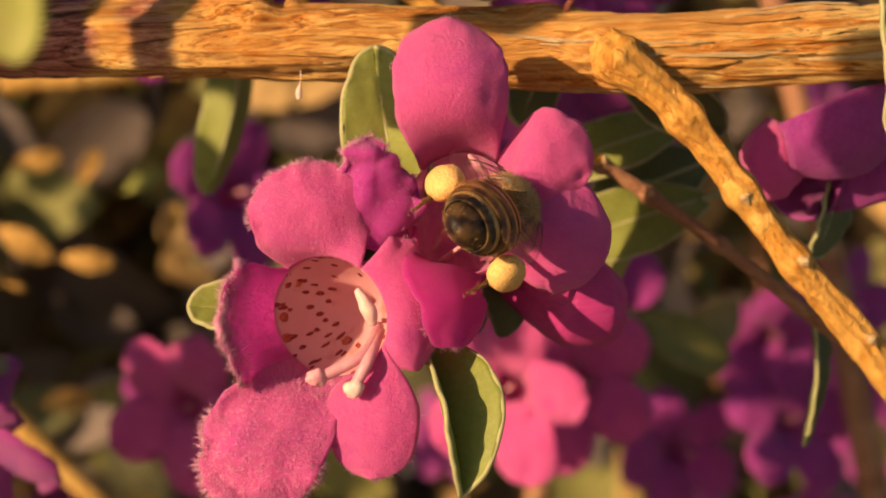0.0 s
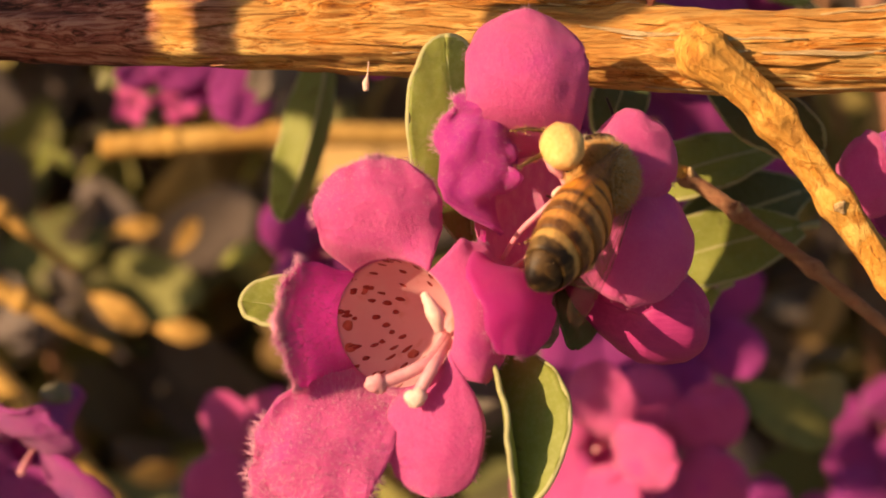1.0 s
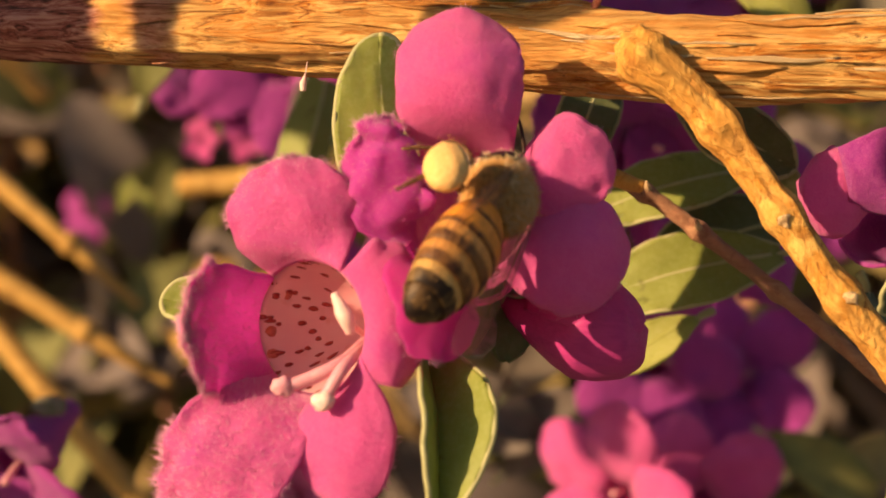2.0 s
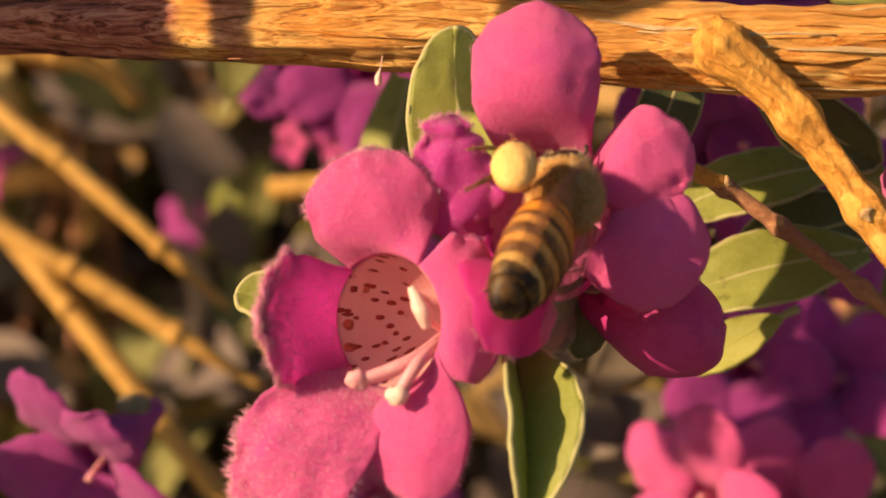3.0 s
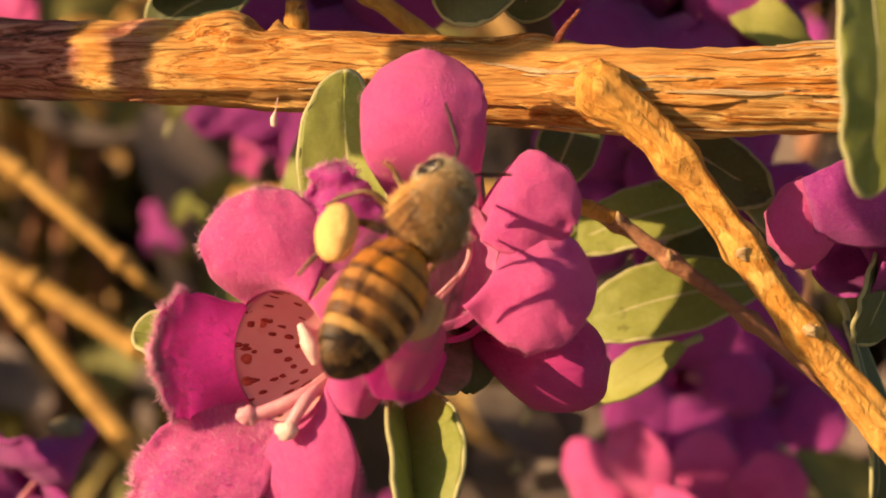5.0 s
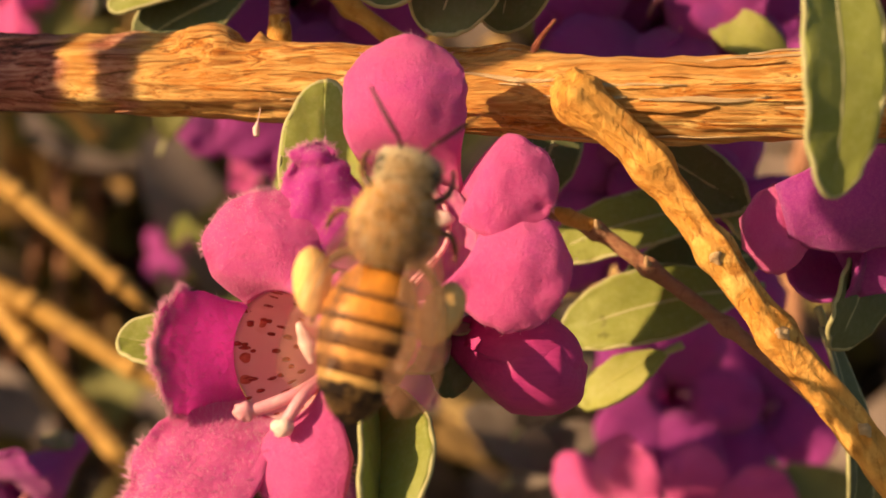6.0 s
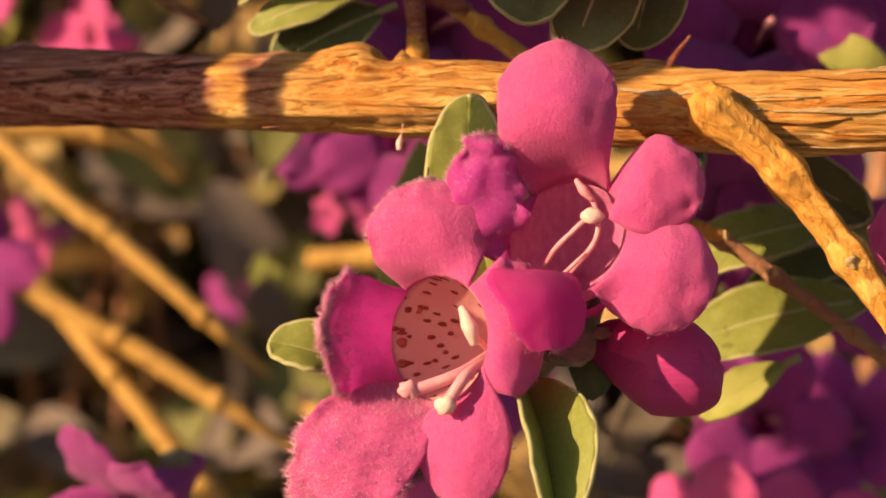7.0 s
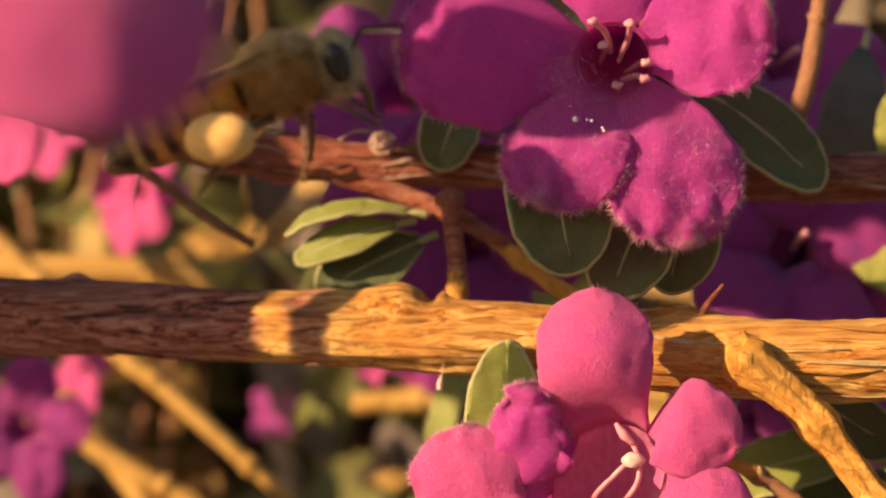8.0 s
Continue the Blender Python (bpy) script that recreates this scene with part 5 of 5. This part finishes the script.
trunks = [rod([(x, 640, GROUND_Z - 5), (x * 1.1 + 20, 640, -420), (x * 1.5, 650, -150)], [14, 11, 7], 12, 8, 1.5, 0.03, x) for x in (-160, -40, 60, 190)]
for t in trunks:
    part("trunk", t, BARK_RED, far_shrub, "gnarled shaded trunk")


# ---- the bee: nose along +x, back up along +z, its middle between the wings ----
def bee_hairs(parent, c, r, many, size, material, seed, keep=lambda d: True, label="dense short fuzz"):
    g = np.random.default_rng(seed)
    spots, ways = [], []
    while len(spots) < many:
        d = unit(g.normal(0, 1, 3))
        if keep(d):
            spots.append(np.array(c) + d * np.array(r))
            ways.append(unit(d / np.array(r)) + np.array((-0.4, 0, 0)))
    part("fuzz", hairs(spots, ways, size, 0.02, g), material, parent, label, kind="stuff")


bee = thing("honey_bee", (0, 0, 0), "honey bee with amber and black banded abdomen and full pollen baskets", "bee")
head = part("head", ball((2.75, 0, -0.45), (0.85, 1.5, 1.35), 26, 16, 0.05), THORAX, bee)
bee_hairs(head, (2.75, 0, -0.4), (0.87, 1.45, 1.38), 3600, 0.55, FUZZ_GREY, 4, lambda d: abs(d[1]) < 0.86, "grey-tan facial fuzz")
for s in (-1, 1):
    part("eye", ball((2.8, s * 1.16, -0.35), (0.58, 0.4, 0.98), 18, 12), EYE, head, "large glossy black eye")
    an = part("antenna", rod([(3.5, s * 0.4, -0.2), (4.1, s * 0.8, 0.4), (4.4, s * 1.1, 0.45), (5.3, s * 1.9, 0.2), (6.0, s * 2.5, -0.1)], [0.08, 0.08, 0.10, 0.09, 0.07], 8, 6), CHITIN, head, "dark elbowed antenna")
part("tongue", rod([(3.2, 0, -1.5), (3.5, 0, -2.3), (3.3, 0, -3.1)], [0.3, 0.22, 0.1], 8, 5), LEG, head)
thorax = part("thorax", ball((0.25, 0, 0.0), (1.85, 1.75, 1.65), 28, 18, 0.06, 3), THORAX, bee)
bee_hairs(thorax, (0.25, 0, 0.0), (1.85, 1.75, 1.65), 7600, 0.55, FUZZ, 5, lambda d: d[0] > -0.92)
bee_hairs(thorax, (0.25, 0, 0.0), (1.9, 1.8, 1.7), 1500, 0.5, FUZZ_GREY, 6, lambda d: d[2] > 0.35)
abdomen = part("abdomen", rod([(-1.6, 0, -0.2), (-3.2, 0, -0.2), (-5.6, 0, -0.5), (-7.6, 0, -0.9)], [0.5, 1.2, 1.2, 0.45], 20, 8), CHITIN, bee, "dark underside")
RADII = [1.2, 1.95, 2.16, 2.1, 1.85, 1.4, 0.0]
for i in range(6):
    x0, x1 = -1.75 - 1.12 * i, -1.75 - 1.12 * (i + 1) - 0.25
    drop0, drop1 = 0.05 + 0.022 * i * i, 0.05 + 0.022 * (i + 1) ** 2
    g = np.zeros((9, 33, 3))
    for j in range(9):
        v = j / 8
        r = (RADII[i] * (1 - v) + RADII[i + 1] * v) + 0.10 * v + 0.10 * math.sin(math.pi * v)
        if i == 5:
            r = max(0.02, 1.4 * max(0.0, 1 - v**1.7) ** 0.7)
        for q in range(33):
            a = 2 * math.pi * q / 32
            g[j, q] = (x0 + (x1 - x0) * v, 0.95 * r * math.sin(a), 0.66 * r * math.cos(a) - (drop0 * (1 - v) + drop1 * v) - 0.1)
    mt = AMBER if i < 2 else BROWN if i < 4 else BANDED if i < 5 else TIP
    tg = part("plate", sheet(g, 0.06, True), mt, abdomen, "amber abdominal ring with a thin black edge" if i < 2 else "brown and black abdominal ring" if i < 4 else "tan and black abdominal ring" if i < 5 else "black abdomen tip", at=(x1, 0, 0))
    spots, ways, gr = [], [], np.random.default_rng(40 + i)
    for _ in range(200 if i < 4 else 90):
        j, q = gr.integers(0, 5), gr.integers(0, 32)
        f = gr.uniform()
        spots.append(g[j, q] * f + g[j + 1, q + 1] * (1 - f))
        ways.append(unit(g[j, q] - (g[j, q][0], 0, -0.4)) * 0.5 + np.array((-1, 0, 0)))
    part("fuzz", hairs(spots, ways, 0.3, 0.012, gr), FUZZ, tg, kind="stuff")


def wing(root, length, width, s, name):
    """A membrane with its veins, lying back over the abdomen."""
    g = np.zeros((14, 9, 3))
    for j in range(14):
        v = j / 13
        h = width * (0.18 + 0.82 * math.sin(math.pi * min(1.0, 0.08 + v * 0.62))) * (1.0 if v < 0.85 else math.sqrt(max(0.02, 1 - ((v - 0.85) / 0.152) ** 2)))
        for i in range(9):
            u = i / 8
            g[j, i] = (root[0] - length * v, root[1] + s * (0.10 * length * v + (u - 0.35) * h), root[2] + 0.12 * math.sin(7 * u + 5 * v) * v - 0.07 * length * v)
    ob = part(name, sheet(g, 0.025), WING, bee, "clear brownish wing membrane", at=root)
    for line in (g[:, 8], g[:-3, 6], g[:-4, 3], g[6, 1:8], g[9, 2:8]):
        part("vein", rod(line[::2], [0.028, 0.014], 5, 3), LEG, ob)
    return ob


wings = [wing((0.2, s * 1.3, 1.25), 8.0, 2.5, s, "forewing") for s in (-1, 1)] + [wing((-0.4, s * 1.25, 1.1), 5.6, 1.9, s, "hindwing") for s in (-1, 1)]
for s in (-1, 1):
    for k, line in enumerate((
        [(1.4, s * 0.9, -1.5), (2.2, s * 1.9, -1.9), (3.0, s * 2.1, -2.8), (3.6, s * 2.0, -3.6)],
        [(0.4, s * 1.0, -1.7), (0.6, s * 2.4, -2.2), (0.2, s * 2.9, -3.4), (-0.3, s * 3.1, -4.4)],
        [(-0.8, s * 1.0, -1.6), (-1.5, s * 2.2, -1.5), (-2.5, s * 2.7, -1.7), (-3.8, s * 2.7, -2.7), (-4.8, s * 2.6, -3.4)],
    )):
        lg = part("leg", rod(line, [0.26, 0.2, 0.22, 0.11, 0.06] if k == 2 else [0.2, 0.15, 0.11, 0.06], 10, 7, 0.03, 2.0), LEG, bee, "hairy brown jointed leg")
        if k == 2:
            part("pollen_load", ball((-2.95, s * 2.95, -1.4), (1.6, 0.92, 1.1), 28, 20, 0.06, 8 + s, np.array(Euler((0, 0.25, s * 0.3)).to_matrix())), POLLEN, lg, "plump cream-yellow pollen load")
        gr = np.random.default_rng(80 + k)
        ln = smooth_line(line, 12)
        part("fuzz", hairs([ln[gr.integers(2, len(ln))] + gr.normal(0, 0.15, 3) for _ in range(110)], gr.normal(0, 1, (110, 3)), 0.35, 0.016, gr), FUZZ, lg, kind="stuff")


bee.scale = (0.95, 0.95, 0.95)


def bee_pose(place, nose, back):
    x = Vector(nose).normalized()
    y = Vector(back).cross(x).normalized()
    m = Matrix((x, y, x.cross(y))).transposed().to_4x4()
    return Matrix.Translation(mm(place)) @ m


def flexed(body, hang):
    """The abdomen's pose on the body, bent at the waist so that it points along hang."""
    way = body.to_3x3().inverted() @ Vector(hang).normalized()
    turn = Vector((1, 0, 0)).rotation_difference(way).to_matrix().to_4x4()
    waist = mm((-1.6, 0, -0.2))
    return Matrix.Translation(waist) @ turn @ Matrix.Translation(-waist)


def hinged(ob, body, hang):
    """A wing's pose on the body, laid back along the abdomen."""
    way = body.to_3x3().inverted() @ Vector(hang).normalized()
    return Matrix.Translation(mm(BASE[ob.name])) @ Vector((1, 0, 0)).rotation_difference(way).to_matrix().to_4x4()


def shift_about(ob, dx, dy, dz, roll):
    """A thing's rest pose, shifted in millimetres and rolled as seen from the front."""
    return Matrix.Translation(mm(BASE[ob.name]) + mm((dx, dy, dz))) @ pose(0, 0, 0, 0, roll, 0)


def lobe_pose(ob, rx, ry, rz, dx=0.0, dy=0.0, dz=0.0):
    """A petal's pose in its flower's space."""
    at = BASE[ob.name] - BASE[ob.parent.name]
    return Matrix.Translation(mm(at) + mm((dx, dy, dz))) @ pose(0, 0, 0, rx, ry, rz)


# Seconds, place, the way of the nose, of the back and of the abdomen.
BEE_ROWS = [
    (0, (2.08, -12.19, 5.02), (0.34, 0.94, 0.023), (0.82, -0.1, 0.5), (0.404, 0.915, -0.006)),
    (0.2, (5.2, -12.27, 5.46), (0.358, 0.932, 0.058), (0.85, -0.15, 0.45), (0.427, 0.903, 0.039)),
    (0.4, (2.23, -12.49, 5.71), (0.467, 0.874, 0.134), (0.85, -0.25, 0.4), (0.576, 0.806, 0.135)),
    (0.6, (1.31, -12.13, 6.09), (0.323, 0.911, 0.256), (0.88, -0.35, 0.2), (0.455, 0.822, 0.343)),
    (0.8, (1.04, -13.26, 6.44), (0.369, 0.859, 0.356), (0.9, -0.35, 0.05), (0.59, 0.579, 0.563)),
    (1, (3.31, -12.94, 6.04), (0.292, 0.876, 0.383), (0.9, -0.4, 0), (0.471, 0.579, 0.666)),
    (1.2, (1.99, -13.49, 5.11), (0.298, 0.851, 0.432), (0.88, -0.45, -0.05), (0.475, 0.436, 0.764)),
    (2.3, (2.54, -12.51, 4.98), (0.228, 0.863, 0.45), (0.8, -0.6, -0.1), (0.314, 0.586, 0.747)),
    (2.5, (2.36, -12.07, 4.51), (0.18, 0.883, 0.433), (0.8, -0.6, -0.1), (0.226, 0.65, 0.725)),
    (3, (2.13, -12.26, 4.82), (0.209, 0.866, 0.454), (0.7, -0.7, -0.2), (0.267, 0.655, 0.707)),
    (3.5, (1.44, -13.16, 5.8), (0.224, 0.8, 0.557), (0.6, -0.75, -0.2), (0.263, 0.594, 0.76)),
    (4, (1.88, -14.11, 4.96), (0.382, 0.729, 0.568), (0.5, -0.85, -0.2), (0.453, 0.556, 0.697)),
    (4.5, (1.58, -14.45, 4.65), (0.372, 0.744, 0.555), (0.45, -0.9, -0.3), (0.426, 0.625, 0.654)),
    (4.7, (1.85, -15.45, 5.29), (0.344, 0.707, 0.617), (0.4, -0.9, -0.3), (0.388, 0.571, 0.724)),
    (5.8, (0.98, -24, 4.81), (0.348, 0, 0.937), (0.1, -1, 0), (0.348, 0, 0.937)),
    (6, (1.85, -24, 4.6), (0.233, 0, 0.972), (0.1, -1, 0), (0.233, 0, 0.972)),
    (6.1, (2.94, -24, 4.59), (0.38, 0, 0.925), (0.1, -1, 0), (0.38, 0, 0.925)),
    (6.2, (1.5, -24, 4.99), (0.332, 0, 0.943), (0.1, -1, 0), (0.332, 0, 0.943)),
    (6.3, (-0.36, -24, 1.71), (0.283, 0, 0.959), (0.1, -1, 0), (0.283, 0, 0.959)),
    (6.4, (-7.21, -24, -3.99), (0.067, 0, 0.998), (0.1, -1, 0), (0.067, 0, 0.998)),
    (6.5, (-10.84, -24, -1.24), (0.125, 0.1, 0.987), (0.2, -1, 0), (0.125, 0.1, 0.987)),
    (6.6, (-13.83, -24, 9.97), (0.423, 0.1, 0.901), (0.3, -1, 0.1), (0.423, 0.1, 0.901)),
    (6.7, (-21.06, -24.77, 25.94), (0.188, 0.2, 0.962), (0.3, -0.8, 0.3), (0.188, 0.2, 0.962)),
    (7, (-68.81, -28, 54.27), (0.924, -0, 0.382), (0, -0.5, 0.8), (0.924, -0, 0.382)),
    (7.4, (-27.15, -30, 38.71), (0.96, -0, 0.279), (-0.2, -0.35, 0.9), (0.96, -0, 0.279)),
    (7.6, (-12.49, -32, 21.76), (0.924, 0.287, 0.253), (-0.2, -0.35, 0.9), (0.924, 0.287, 0.253)),
    (7.7, (-12.85, -34, 19.02), (0.933, 0, 0.36), (-0.2, -0.35, 0.9), (0.933, 0, 0.36)),
    (7.8, (-10.32, -33.5, 19.53), (0.925, 0, 0.379), (-0.25, -0.35, 0.9), (0.925, 0, 0.379)),
    (7.9, (-9.61, -33.5, 21.31), (0.945, 0, 0.328), (-0.25, -0.35, 0.9), (0.945, 0, 0.328)),
    (8, (-11.32, -33.5, 22.63), (0.933, 0, 0.36), (-0.2, -0.35, 0.9), (0.933, 0, 0.36)),
]
LOW_ROWS = [
    (0, -2.6, 0, -0.4, -1.8),
    (0.5, -2.25, 0, -0.25, -2.4),
    (1, -2.15, 0.3, -1.05, -1.4),
    (1.2, -2.1, 0.3, -1.05, -1.8),
    (2.5, -1.7, 0.3, -0.95, -3.8),
    (3.5, -1.55, -0.3, -1.25, -1.0),
    (4.5, -1.45, -0.3, -0.9, -2.8),
    (6, -0.4, 0, -0.75, -1.2),
    (6.5, 0.0, 0, -0.25, 1.5),
    (7, 0, 0, 0, 0),
    (7.5, -0.05, 0, 0.1, 1.0),
    (8, 0.02, 0, 0.32, 1.0),
]
NEAR_ROWS = [(0, -31, 17), (7.7, -31, 17), (7.8, -16, 9.6), (7.9, -0.6, 0.4), (8, 0, 0)]
LEAF_ROWS = [(0, -1.8, -0.2, 6), (1.2, -1.5, -0.3, 8), (2.5, -0.2, -0.3, 9), (3.5, 0, -0.4, 5), (4.5, 0, -0.4, 2), (6.0, -0.1, -0.3, 11), (6.5, 0, 0, 2), (7, 0, 0, 0), (8, 0, 0.2, 0)]
HIGH_ROWS = [
    (0, -1.6, 0, -0.85, -0.6),
    (0.5, -1.45, 0, -0.95, -1.8),
    (1, -1.5, 0, -1.35, 0),
    (1.2, -1.4, 0, -1.4, 0),
    (2.5, -0.7, 0.5, -1.45, -0.3),
    (3.5, -0.6, 0.6, -1.55, -0.9),
    (4.5, -0.2, 0.2, -1.9, -1.6),
    (6, -0.2, 0, -0.45, -0.3),
    (6.5, 0.35, 0, -0.1, -1.2),
    (7, 0, 0, 0, 0),
    (7.5, 0.18, 0, 0.4, -0.4),
    (8, 0.44, 0, 0.52, -1.6),
]


def motions():
    walk(bee, [(t, bee_pose(p, nose, back)) for t, p, nose, back, _ in BEE_ROWS])
    walk(abdomen, [(t, flexed(bee_pose(p, nose, back), hang)) for t, p, nose, back, hang in BEE_ROWS])
    for ob in wings:
        walk(ob, [(t, hinged(ob, bee_pose(p, nose, back), hang)) for t, p, nose, back, hang in BEE_ROWS])
    walk(flower_low, [(t, shift_about(flower_low, *row)) for t, *row in LOW_ROWS])
    walk(near_flower, [(t, shift_about(near_flower, dx, 0, dz, 0)) for t, dx, dz in NEAR_ROWS])
    walk(low_leaf, [(t, shift_about(low_leaf, dx, 0, dz, turn)) for t, dx, dz, turn in LEAF_ROWS])
    walk(flower_high, [(t, shift_about(flower_high, *row)) for t, *row in HIGH_ROWS])
    loaded = lambda ob, *row: [(0, lobe_pose(ob, *row)), (6.2, lobe_pose(ob, *row)), (6.35, lobe_pose(ob, 0, 0, 0)), (8, lobe_pose(ob, 0, 0, 0))]
    walk(petal_low, loaded(petal_low, 0, 14, 0, 0.0, 0.1, -0.7))
    walk(petal_right, loaded(petal_right, 0, 0, 0, 0.1, 0, 0.5))
    walk(petal_left, [(0, lobe_pose(petal_left, 0, -14, 0, 0.1, 0, -0.5)), (0.6, lobe_pose(petal_left, 0, -6, 0, 0.9, 0.2, 0.4)), (1.1, lobe_pose(petal_left, 0, 2, 0, 1.0, 0.2, 0.9)), (2.2, lobe_pose(petal_left, 0, -8, 0, 0.4, 0, -0.2)), (6.2, lobe_pose(petal_left, 0, -12, 0, 0.1, 0, 0)), (6.4, lobe_pose(petal_left, 0, 0, 0)), (8, lobe_pose(petal_left, 0, 0, 0))])


motions()
